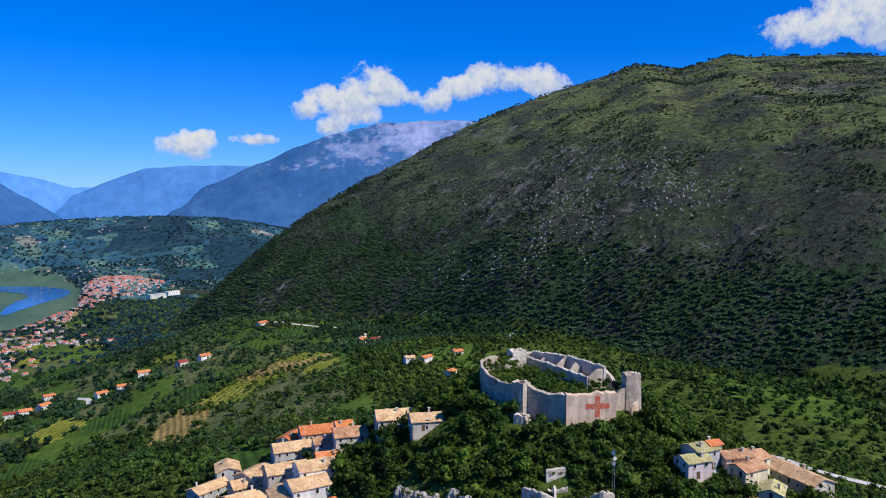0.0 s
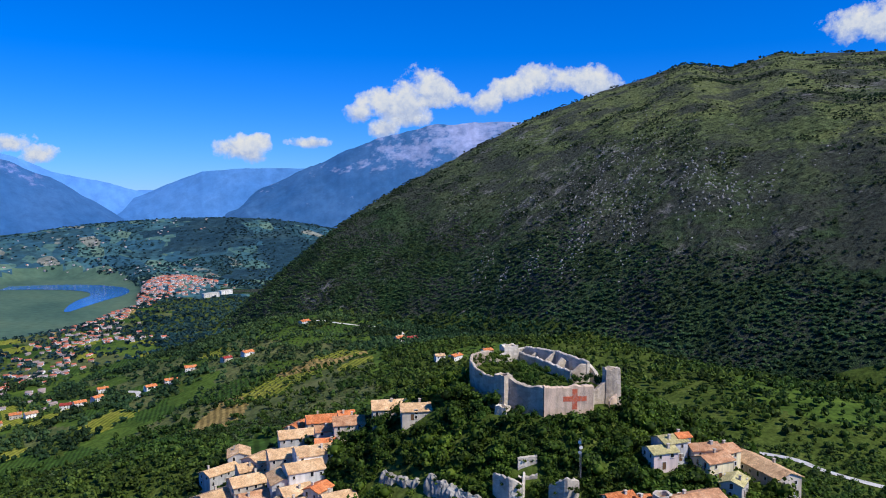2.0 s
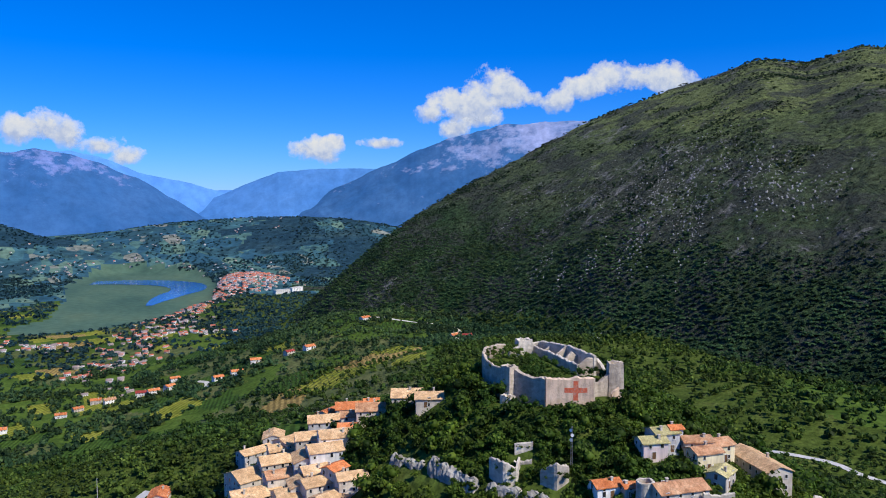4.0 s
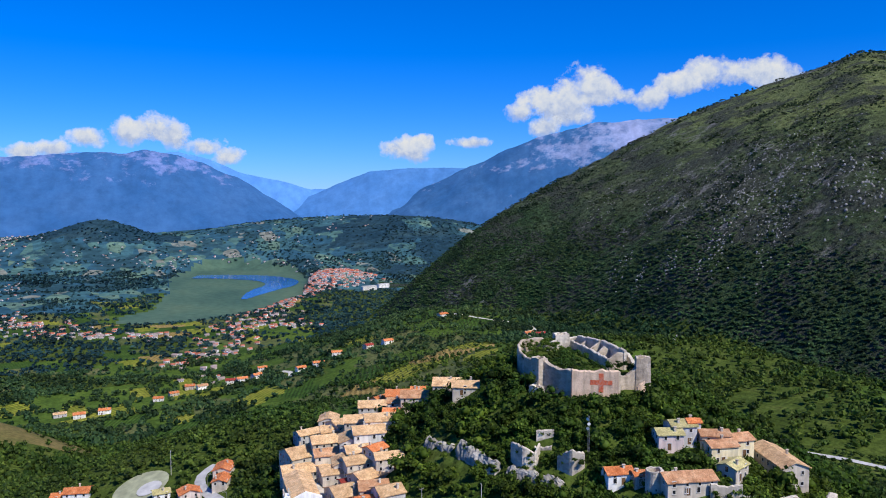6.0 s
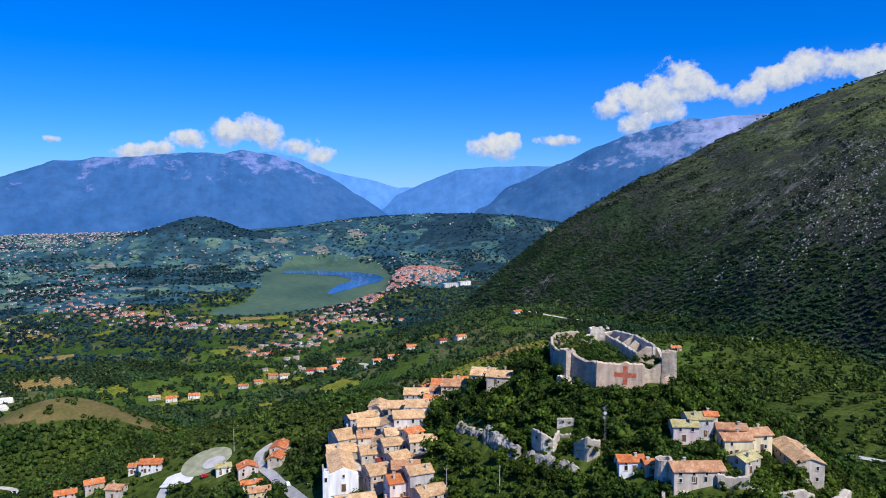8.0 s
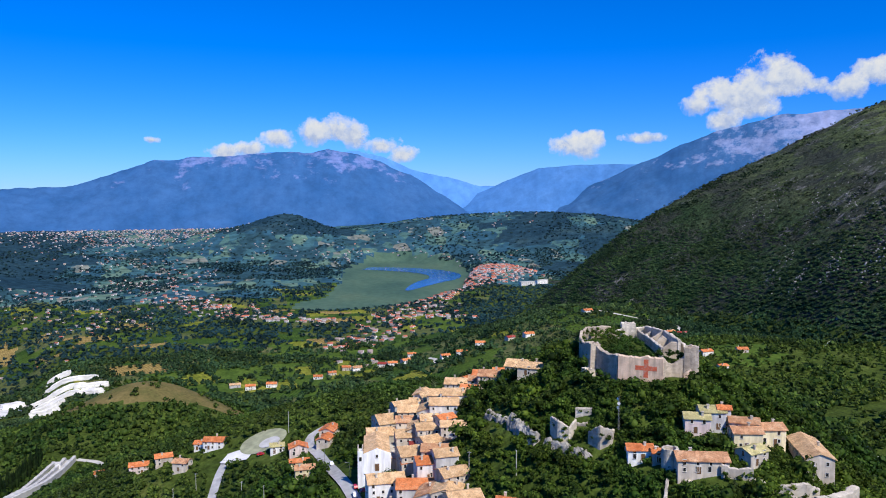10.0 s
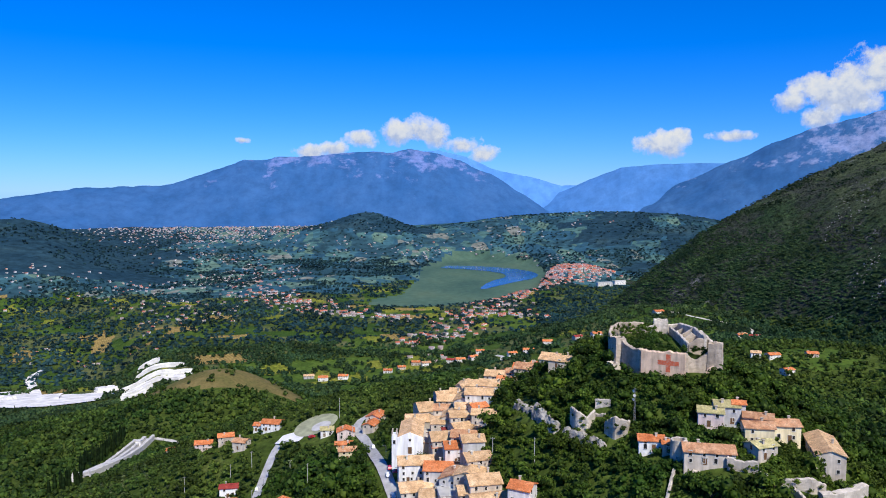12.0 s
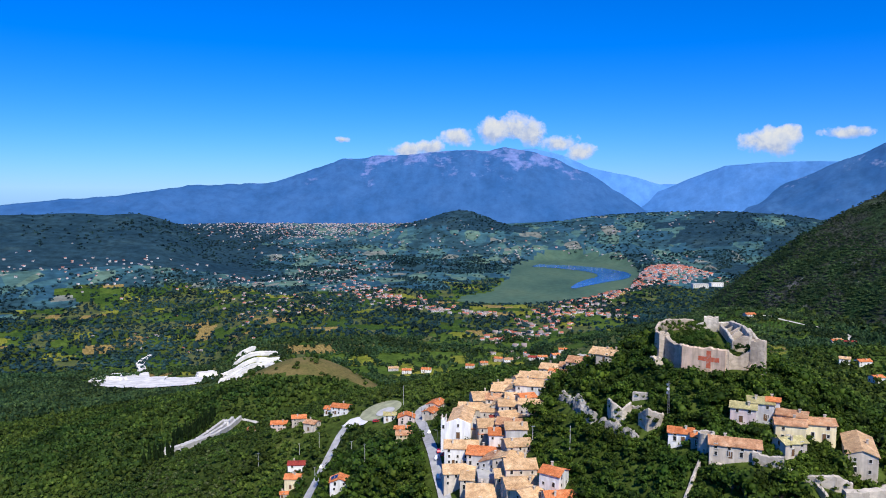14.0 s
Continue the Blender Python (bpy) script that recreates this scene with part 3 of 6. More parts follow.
road([(18, 150), (15.5, 175), (14, 190), (12.4, 216), (11.6, 241), (11.8, 260), (12.8, 275), (15, 287)], 4.6, ASPHALT, "pale grey asphalt village road bending past the houses")
road([(13, 289), (19, 286.5), (27.5, 283)], [9, 14, 9], BLEACHED, "bleached concrete forecourt beside the road", "pavement")
road([(67, 290), (60, 284), (58.3, 273), (61, 261), (64, 249), (68.5, 222), (72.5, 198), (78.6, 166), (83, 147), (88, 120), (92, 95)], 4.8, ASPHALT, "pale grey asphalt street curving up past the church")
road([(478, 975), (500, 962), (509, 932), (526, 911), (548, 888), (559, 856), (546, 815), (530, 785)], 6.0, TRACK, "pale gravel lane through the olive groves")
road([(622, 616), (606, 602), (590, 590), (580, 566)], 4.5, TRACK, "pale dirt track on the hillside")
road([(378, 262), (396, 236), (408, 214), (414, 194), (409, 174), (415, 150), (432, 122)], 5.5, CONCRETE, "pale concrete road bending past a meadow")
road([(222, 895), (228, 922), (222, 950)], 6.0, TRACK, "pale gravel lane among fields")
road([(-122, 488), (-100, 470), (-92, 440)], 4.0, TRACK, "narrow pale track beside the walled terrace")

# ---------------- things in parts ----------------


def part(name, bm, material, parent, label="", at=None):
    """Links a bmesh as one mesh object under a thing."""
    me = bpy.data.meshes.new(name)
    bm.to_mesh(me)
    bm.free()
    for m in material if isinstance(material, (list, tuple)) else [material]:
        me.materials.append(m)
    ob = new(name, me)
    ob.parent = parent
    if at is not None:
        ob.matrix_basis = at
    return tagged(ob, label)


def box_bm(x0, x1, y0, y1, z0, z1, bm=None, bevel=0.0):
    bm = bm or bmesh.new()
    made = bmesh.ops.create_cube(bm, size=1.0)["verts"]
    for v in made:
        v.co = Vector((x0 + (v.co.x + 0.5) * (x1 - x0), y0 + (v.co.y + 0.5) * (y1 - y0), z0 + (v.co.z + 0.5) * (z1 - z0)))
    if bevel:
        bmesh.ops.bevel(bm, geom=[e for e in bm.edges if e.verts[0] in made], offset=bevel, segments=1, affect="EDGES")
    return bm


def mesh_of(name, bm, *mats):
    me = bpy.data.meshes.new(name)
    bm.to_mesh(me)
    bm.free()
    for m in mats:
        me.materials.append(m)
    return me


def window_meshes():
    """A window's stone surround with sill, and its dark pane."""
    out = {}
    for key, w, h in (("small", 0.8, 1.1), ("tall", 0.95, 1.6), ("door", 1.2, 2.2)):
        bm = bmesh.new()
        t = 0.14
        box_bm(-w / 2 - t, -w / 2, -0.09, 0.16, 0, h, bm)
        box_bm(w / 2, w / 2 + t, -0.09, 0.16, 0, h, bm)
        box_bm(-w / 2 - t, w / 2 + t, -0.09, 0.16, h, h + t, bm)
        if key != "door":
            box_bm(-w / 2 - t - 0.06, w / 2 + t + 0.06, -0.17, 0.16, -0.12, 0, bm)
        surround = mesh_of("window_surround", bm, TRIM)
        bm = box_bm(-w / 2, w / 2, -0.02, 0.1, 0, h)
        pane = mesh_of("pane", bm, GLASS if key != "door" else SHUTTER)
        out[key] = (surround, pane)
    return out


WINDOWS = window_meshes()


def add_window(parent, kind, m):
    surround, pane = WINDOWS[kind]
    a = new("door" if kind == "door" else "window", surround)
    a.parent, a.matrix_basis = parent, m
    b = new("door_leaf" if kind == "door" else "pane", pane)
    b.parent = a
    return a


def roof_bm(w, d, h, kind, pitch, rng, over=0.45, thick=0.28):
    """A tiled roof: gable along x, lean-to or hipped, a little uneven."""
    bm = bmesh.new()
    n = max(3, int(w / 1.6))
    W, D = w / 2 + over, d / 2 + over
    rise = pitch * D

    def row(fn):
        return [bm.verts.new(fn(-W + 2 * W * i / n)) for i in range(n + 1)]

    def jag():
        return rng.uniform(-0.07, 0.07)
    drop = over * pitch
    if kind == "shed":
        lines = [row(lambda x: (x, -D, h - drop + jag())), row(lambda x: (x, 0, h + rise * 0.5 - drop + jag())), row(lambda x: (x, D, h + rise - drop + jag()))]
    else:
        hip = D * 0.9 if kind == "hip" else 0.0

        def ridge(x):
            return (max(-W + hip, min(W - hip, x)), 0, h + rise - drop + jag())
        lines = [row(lambda x: (x, -D, h - drop + jag())),
                 row(lambda x: (max(-W + hip / 2, min(W - hip / 2, x)), -D / 2, h + rise / 2 - drop + jag())), row(ridge),
                 row(lambda x: (max(-W + hip / 2, min(W - hip / 2, x)), D / 2, h + rise / 2 - drop + jag())),
                 row(lambda x: (x, D, h - drop + jag()))]
    top = []
    for a, b in zip(lines, lines[1:]):
        for i in range(n):
            top.append(bm.faces.new((a[i], a[i + 1], b[i + 1], b[i])))
    if kind == "hip":
        for s in (0, -1):
            vs = [l[s] for l in lines]
            top.append(bm.faces.new(vs if s == -1 else vs[::-1]))
    low = bmesh.ops.extrude_face_region(bm, geom=top)
    for v in low["geom"]:
        if isinstance(v, bmesh.types.BMVert):
            v.co.z -= thick
    bmesh.ops.recalc_face_normals(bm, faces=bm.faces)
    return bm


def walls_bm(w, d, h, base, kind, pitch):
    bm = bmesh.new()
    x, y = w / 2, d / 2
    rise = pitch * y
    if kind == "gable":
        prof = [(-y, base), (y, base), (y, h), (0, h + rise), (-y, h)]
    elif kind == "shed":
        prof = [(-y, base), (y, base), (y, h + 2 * rise), (-y, h)]
    else:
        prof = [(-y, base), (y, base), (y, h), (-y, h)]
    a = [bm.verts.new((-x, py, pz)) for py, pz in prof]
    b = [bm.verts.new((x, py, pz)) for py, pz in prof]
    bm.faces.new(a[::-1])
    bm.faces.new(b)
    for i in range(len(a)):
        bm.faces.new((a[i], a[(i + 1) % len(a)], b[(i + 1) % len(a)], b[i]))
    bmesh.ops.recalc_face_normals(bm, faces=bm.faces)
    bmesh.ops.bevel(bm, geom=[e for e in bm.edges if abs(e.verts[0].co.z - e.verts[1].co.z) > 2 and abs(e.verts[0].co.x - e.verts[1].co.x) < 0.01], offset=0.12, segments=1, affect="EDGES")
    return bm


WORDS = {"tan": "sun-bleached tan tiles", "orange": "bright orange tiles", "mixed": "mended brown and orange tiles", "red": "a dark red sheet roof", "olive": "mossy olive tiles"}
PAINT = {"white": "white plastered", "cream": "cream plastered", "stone": "old rubble-stone", "grey": "weathered grey", "pink": "pale rose plastered"}
house_rng = random.Random(11)


def house(x, y, w, d, yaw, h, tile="tan", wall="stone", kind="gable", storeys=2, pitch=0.38, z=None, group="", chimney=True, front="door"):
    """A house with walls, roof, windows, a door and a chimney."""
    rng = house_rng
    big = 1.3 if group == VILLAGE else 1.02
    w, d, h = w * big, d * big, h * 0.9
    c, s = math.cos(radians(yaw)), math.sin(radians(yaw))
    z = ground_z(x, y) if z is None else z
    lows = [ground_z(x + c * a - s * b, y + s * a + c * b) for a in (-w / 2, w / 2) for b in (-d / 2, d / 2)]
    low = min(min(lows) - z, 0) - 1.2
    root = new("house")
    root.matrix_basis = pose(x, y, z, 0, 0, yaw)
    tagged(root, f"{PAINT[wall]} house with {WORDS[tile] if kind != 'flat' else 'a flat roof'}", "house", group)
    part("wall", walls_bm(w, d, h, low, kind, pitch), WALLS[wall], root)
    if kind == "flat":
        bm = box_bm(-w / 2 - 0.15, w / 2 + 0.15, -d / 2 - 0.15, d / 2 + 0.15, h, h + 0.35, bevel=0.05)
        part("roof", bm, CONCRETE, root, "flat concrete roof")
    else:
        part("roof", roof_bm(w, d, h + 0.2, kind, pitch, rng), ROOFS[tile], root)
        if chimney:
            cx, cy = rng.uniform(-0.3, 0.3) * w, rng.uniform(0.1, 0.3) * d * rng.choice((-1, 1))
            top = h + pitch * d / 2 + 0.7
            bm = box_bm(cx - 0.35, cx + 0.35, cy - 0.3, cy + 0.3, h - 0.2, top)
            box_bm(cx - 0.48, cx + 0.48, cy - 0.42, cy + 0.42, top, top + 0.18, bm)
            part("chimney", bm, WALLS["stone"], root)
    gap = h / storeys
    for face, along, off, turn in ((0, w, d / 2, 0), (1, d, w / 2, 90), (2, w, d / 2, 180), (3, d, w / 2, -90)):
        n = max(1, int(along / 3.1))
        for f in range(storeys):
            for i in range(n):
                if rng.random() < (0.16 if f else 0.3):
                    continue
                u = (i + 0.5) / n * along - along / 2 + rng.uniform(-0.25, 0.25)
                m = pose(0, 0, 0, 0, 0, turn) @ pose(u, -off, f * gap + gap * 0.36)
                add_window(root, "tall" if rng.random() < 0.35 else "small", m)
    if front:
        add_window(root, "door", pose(rng.uniform(-0.25, 0.25) * w, -d / 2 - 0.003, 0.05))
    BLOCKED.append((x, y, max(w, d) * 0.52 + 1.0))
    BLOCKED.append((x - (x - 60) * 0.02, y - max(w, d) * 0.6, 3.2))
    return root


VILLAGE = "houses of the hill village"
for row in ((157.5, 213.4, 13, 9, -28, 3.2, "tan", "stone"), (154.5, 194.3, 8, 7, -28, 3.6, "tan", "stone"), (150.0, 259.0, 11, 8, -20, 6, "orange", "stone"),
            (144.9, 226.8, 9, 8, -25, 6, "mixed", "stone"), (153.0, 244.0, 5, 5, -20, 6, "orange", "stone"), (134.8, 251.3, 12, 8, -18, 6, "tan", "grey"),
            (143.9, 269.5, 9, 6, 30, 6, "orange", "stone"), (133.5, 223.8, 6, 5, -25, 5, "orange", "grey"), (140.5, 236.8, 7, 6, -20, 5, "mixed", "stone"),
            (122.4, 234.2, 11, 8, -15, 6, "tan", "stone"), (127.2, 222.0, 10, 8, -12, 6, "tan", "white"), (119.6, 213.8, 10, 8, -10, 7.5, "tan", "white")):
    house(*row, group=VILLAGE)
for row in ((118.8, 275.9, 8, 7, 70, 6, "tan", "grey"), (119.1, 250.6, 10, 8, 20, 6, "tan", "stone"), (108.2, 269.6, 11, 6, 15, 5.5, "tan", "grey"),
            (108.8, 236.3, 12, 8, -5, 6, "tan", "stone"), (113.9, 248.0, 9, 7, -8, 6, "tan", "stone"), (113.1, 217.6, 9, 7, 75, 7, "tan", "grey"),
            (99.2, 239.8, 14, 11, 12, 6.5, "tan", "stone"), (104.2, 220.2, 9, 7, -5, 6, "mixed", "stone"), (94.0, 218.5, 14, 8, -3, 6.5, "tan", "stone"),
            (101.2, 201.1, 8, 8, 0, 7, "tan", "stone"), (110.7, 197.0, 10, 7, 3, 6.5, "tan", "stone"), (106.1, 202.0, 7, 7, 80, 7, "tan", "stone")):
    house(*row, group=VILLAGE)
for row in ((109.8, 184.4, 9, 7, 20, 6, "tan", "stone"), (109.3, 175.3, 8, 7, -12, 6, "mixed", "stone"), (102.7, 181.7, 12, 9, 8, 6.5, "tan", "stone"),
            (116.8, 196.5, 6, 5, 25, 7, "orange", "stone"), (118.7, 186.0, 8, 6, -10, 5.5, "tan", "stone"), (104.4, 188.1, 6, 4, 5, 6, "red", "stone"),
            (112.9, 206.4, 8, 7, -4, 6, "tan", "stone"), (99.5, 178.8, 6, 5, 5, 5, "orange", "stone"), (105.4, 167.5, 8, 7, 3, 7, "orange", "white"),
            (111.5, 165.4, 7, 7, 5, 6.5, "tan", "grey"), (111.7, 150.0, 8, 7, 15, 6, "tan", "stone"), (99.9, 157.4, 12, 8, -8, 6, "orange", "grey")):
    house(*row, group=VILLAGE)
for row in ((103.8, 146.9, 9, 8, 70, 6, "mixed", "grey"), (108.7, 142.6, 8, 8, 70, 6, "tan", "stone"), (112.3, 132.2, 9, 8, 8, 7, "tan", "stone"),
            (88.2, 153.5, 10, 8, 10, 6, "tan", "stone"), (95.7, 144.3, 9, 7, -5, 5, "tan", "stone"), (108.2, 132.0, 8, 7, 5, 6, "tan", "stone"),
            (112.7, 121.4, 10, 8, 12, 6.5, "tan", "stone"), (101.2, 129.6, 13, 10, 0, 5, "tan", "stone"), (117.8, 113.6, 12, 8, 30, 5, "tan", "stone"),
            (125.1, 106.3, 8, 7, 10, 5, "orange", "stone"), (68.9, 274.1, 8, 6, 70, 5, "orange", "stone"), (66.6, 264.0, 7, 5, 70, 4.5, "orange", "stone")):
    house(*row, group=VILLAGE)
house(101.7, 139.1, 8, 7, 5, 5.5, "tan", "grey", "flat", group=VILLAGE)
house(123.9, 115.1, 6, 6, -30, 8.5, "orange", "white", group=VILLAGE, storeys=3)
house(88.6, 168.2, 11, 8, 3, 8, "tan", "white", group=VILLAGE, storeys=3)


def church(x, y, w, d, yaw, h):
    """The white church: nave, tall front with a small bell gable and an aisle."""
    z = ground_z(x, y) - 1
    root = new("church")
    root.matrix_basis = pose(x, y, z, 0, 0, yaw)
    tagged(root, "tall white plastered village church with tan tiled roof", "church")
    bm = walls_bm(d, w, h - 2.2, -6, "gable", 0.36)
    part("nave_wall", bm, WALLS["stone"], root, at=pose(0, d / 2 + 0.6, 0, 0, 0, 90))
    part("roof", roof_bm(d, w, h - 2.0, "gable", 0.36, house_rng), ROOFS["tan"], root, at=pose(0, d / 2 + 0.6, 0, 0, 0, 90))
    bm = walls_bm(0.9, w + 1.2, h - 1.6, -6, "gable", 0.40)
    part("facade", bm, WALLS["lime"], root, "white plastered church front", at=pose(0, 0.2, 0, 0, 0, 90))
    bm = box_bm(-w / 2 - 2.8, -w / 2 - 0.5, -0.2, 3.2, -6, h - 0.2, bevel=0.1)
    part("bell_tower", bm, WALLS["lime"], root, "narrow white bell tower")
    for i in range(4):
        bm = box_bm(-w / 2 - 2.8 + (i % 2) * 1.8, -w / 2 - 2.3 + (i % 2) * 1.8, -0.2 + (i // 2) * 2.9, 0.3 + (i // 2) * 2.9, h - 0.2, h + 1.5, bevel=0.08)
        part("pinnacle", bm, WALLS["stone"], root)
    add_window(root, "tall", pose(-w / 2 - 1.65, -0.28, h - 4.2))
    add_window(root, "small", pose(0, -0.35, h - 3.0))
    add_window(root, "door", pose(0, -0.35, 5.6) @ Matrix.Diagonal((1.3, 1, 1.3, 1)))
    bm = roof_bm(d * 0.7, 5, h - 5.4, "shed", 0.4, house_rng)
    part("aisle_roof", bm, ROOFS["mixed"], root, at=pose(w / 2 + 2.4, d * 0.5, 0, 0, 0, 90))
    part("aisle_wall", walls_bm(d * 0.7, 5, h - 5.6, -6, "shed", 0.4), WALLS["stone"], root, at=pose(w / 2 + 2.4, d * 0.5, 0, 0, 0, 90))
    BLOCKED.append((x, y + d / 2, d * 0.6))


church(86.5, 181, 10, 24, -4, 14)

# the houses along the road
LOWER = "houses beside the lower road"
for row in ((6.1, 309.2, 11, 8, -12, 5, "orange", "white"), (-2.4, 314.8, 6, 6, -12, 4, "orange", "white"), (-36.8, 318.6, 10, 7, 10, 5, "orange", "pink"),
            (-22.7, 314.9, 9, 7, 15, 5, "orange", "stone"), (-9.3, 295.9, 8, 7, -20, 5, "mixed", "stone"), (-71.5, 367.0, 6, 5, 15, 3, "orange", "stone"),
            (52.9, 264.5, 7, 9, 95, 4.5, "orange", "pink"), (41.7, 277.0, 7, 6, 5, 4, "olive", "white"), (56.9, 227.6, 9, 6, 5, 5, "mixed", "cream"),
            (54.0, 241.5, 9, 5, 5, 5.2, "orange", "cream"), (-5.4, 247.3, 9, 6, 8, 5.5, "red", "white"), (-2.2, 229.0, 8, 7, 4, 6, "orange", "cream")):
    house(*row, group=LOWER)
for row in ((-4.3, 219.7, 4, 3.5, 8, 2.6, "orange", "stone"),):
    house(*row, group=LOWER)
SOLAR_HOUSE = house(31.7, 186.6, 7, 8.5, 98, 5, "orange", "white", group=LOWER, chimney=False)

# the old quarter below the castle
OLD = "houses of the old quarter"
for row in ((187.2, 112.7, 8, 6.5, -20, 5.5, "olive", "pink"), (193.1, 113.9, 8, 7, -15, 6.5, "olive", "grey"), (196.8, 112.4, 4, 4, -20, 8, "orange", "grey"),
            (201.6, 108.3, 9, 6, -25, 6, "mixed", "stone"), (198.4, 102.2, 9, 6.5, -12, 6, "mixed", "cream"), (209.6, 107.1, 9, 7, -8, 5.8, "mixed", "cream"),
            (218.4, 97.6, 20, 8.4, 70.4, 7.4, "tan", "stone"), (195.3, 93.4, 8, 6, 20, 4.4, "olive", "stone"), (178.9, 94.6, 15, 8, -14, 4.5, "mixed", "stone"),
            (165.9, 109.8, 8, 6, -14, 3.8, "orange", "white"), (170.1, 104.9, 4, 4, -14, 3.5, "orange", "stone")):
    house(*row, group=OLD)

# ---------------- the castle ----------------


def ragged_wall(way, tops, base, thick, rng, jag=0.5, cell=0.75):
    """A ruined wall along a way of points, with an uneven broken top."""
    bm = bmesh.new()
    pts, acc = [], [0.0]
    for (ax, ay), (bx, by) in zip(way, way[1:]):
        acc.append(acc[-1] + math.hypot(bx - ax, by - ay))
    n = max(2, int(acc[-1] / cell))
    for i in range(n + 1):
        s = acc[-1] * i / n
        x, y = np.interp(s, acc, [p[0] for p in way]), np.interp(s, acc, [p[1] for p in way])
        pts.append((x, y, np.interp(s, acc, tops)))
    rings = []
    for i, (x, y, z) in enumerate(pts):
        x0, y0, _ = pts[max(i - 1, 0)]
        x1, y1, _ = pts[min(i + 1, n)]
        dx, dy = x1 - x0, y1 - y0
        l = math.hypot(dx, dy)
        sx, sy = -dy / l * thick / 2, dx / l * thick / 2
        zt = z + jag * (1.3 * noise.noise((x * 0.28, y * 0.28, 3.0)) + 0.8 * noise.noise((x * 0.9, y * 0.9, 7.0)) + rng.uniform(-0.22, 0.22))
        e = [rng.uniform(-0.02, 0.02) for _ in range(3)]
        mid = (base + zt) / 2
        rings.append([bm.verts.new(p) for p in ((x + sx * 1.12, y + sy * 1.12, base), (x + sx * (1.03 + e[0]), y + sy * (1.03 + e[0]), mid), (x + sx * (1 + e[1]), y + sy * (1 + e[1]), zt - 0.25), (x + sx * 0.6, y + sy * 0.6, zt),
                                                (x - sx * 0.6, y - sy * 0.6, zt - rng.uniform(0, 0.3)), (x - sx * (1 + e[2]), y - sy * (1 + e[2]), zt - 0.35), (x - sx * 1.03, y - sy * 1.03, mid), (x - sx * 1.12, y - sy * 1.12, base))])
    for a, b in zip(rings, rings[1:]):
        for k in range(8):
            bm.faces.new((a[k], a[(k + 1) % 8], b[(k + 1) % 8], b[k]))
    bm.faces.new(rings[0][::-1])
    bm.faces.new(rings[-1])
    bmesh.ops.recalc_face_normals(bm, faces=bm.faces)
    return bm


def ragged_tower(x, y, w, d, yaw, top, base, rng, batter=0.06):
    bm = bmesh.new()
    n = 5
    rows = []
    zs = [base + (top - base) * k / 6 for k in range(7)]
    for z in zs:
        g = 1 + batter * (top - z) / (top - base) * 3
        ring = []
        for a, b in ((-1, -1), (1, -1), (1, 1), (-1, 1)):
            c, e = {(-1, -1): (1, 0), (1, -1): (0, 1), (1, 1): (-1, 0), (-1, 1): (0, -1)}[(a, b)]
            for i in range(n):
                px, py = (a + 2 * c * i / n) * w / 2 * g, (b + 2 * e * i / n) * d / 2 * g
                j = rng.uniform(-0.07, 0.07)
                zz = z + (rng.uniform(-0.55, 0.3) if z == zs[-1] else 0)
                ring.append(bm.verts.new((px + j, py + j, zz)))
        rows.append(ring)
    m = len(rows[0])
    for a, b in zip(rows, rows[1:]):
        for i in range(m):
            bm.faces.new((a[i], a[(i + 1) % m], b[(i + 1) % m], b[i]))
    inner = [bm.verts.new((v.co.x * 0.62, v.co.y * 0.62, v.co.z - 0.1)) for v in rows[-1]]
    floor = [bm.verts.new((v.co.x, v.co.y, top - 1.5)) for v in inner]
    for a, b in ((rows[-1], inner), (inner, floor)):
        for i in range(m):
            bm.faces.new((a[i], a[(i + 1) % m], b[(i + 1) % m], b[i]))
    bm.faces.new(floor)
    bmesh.ops.recalc_face_normals(bm, faces=bm.faces)
    bmesh.ops.transform(bm, matrix=pose(x, y, 0, 0, 0, yaw), verts=bm.verts)
    return bm


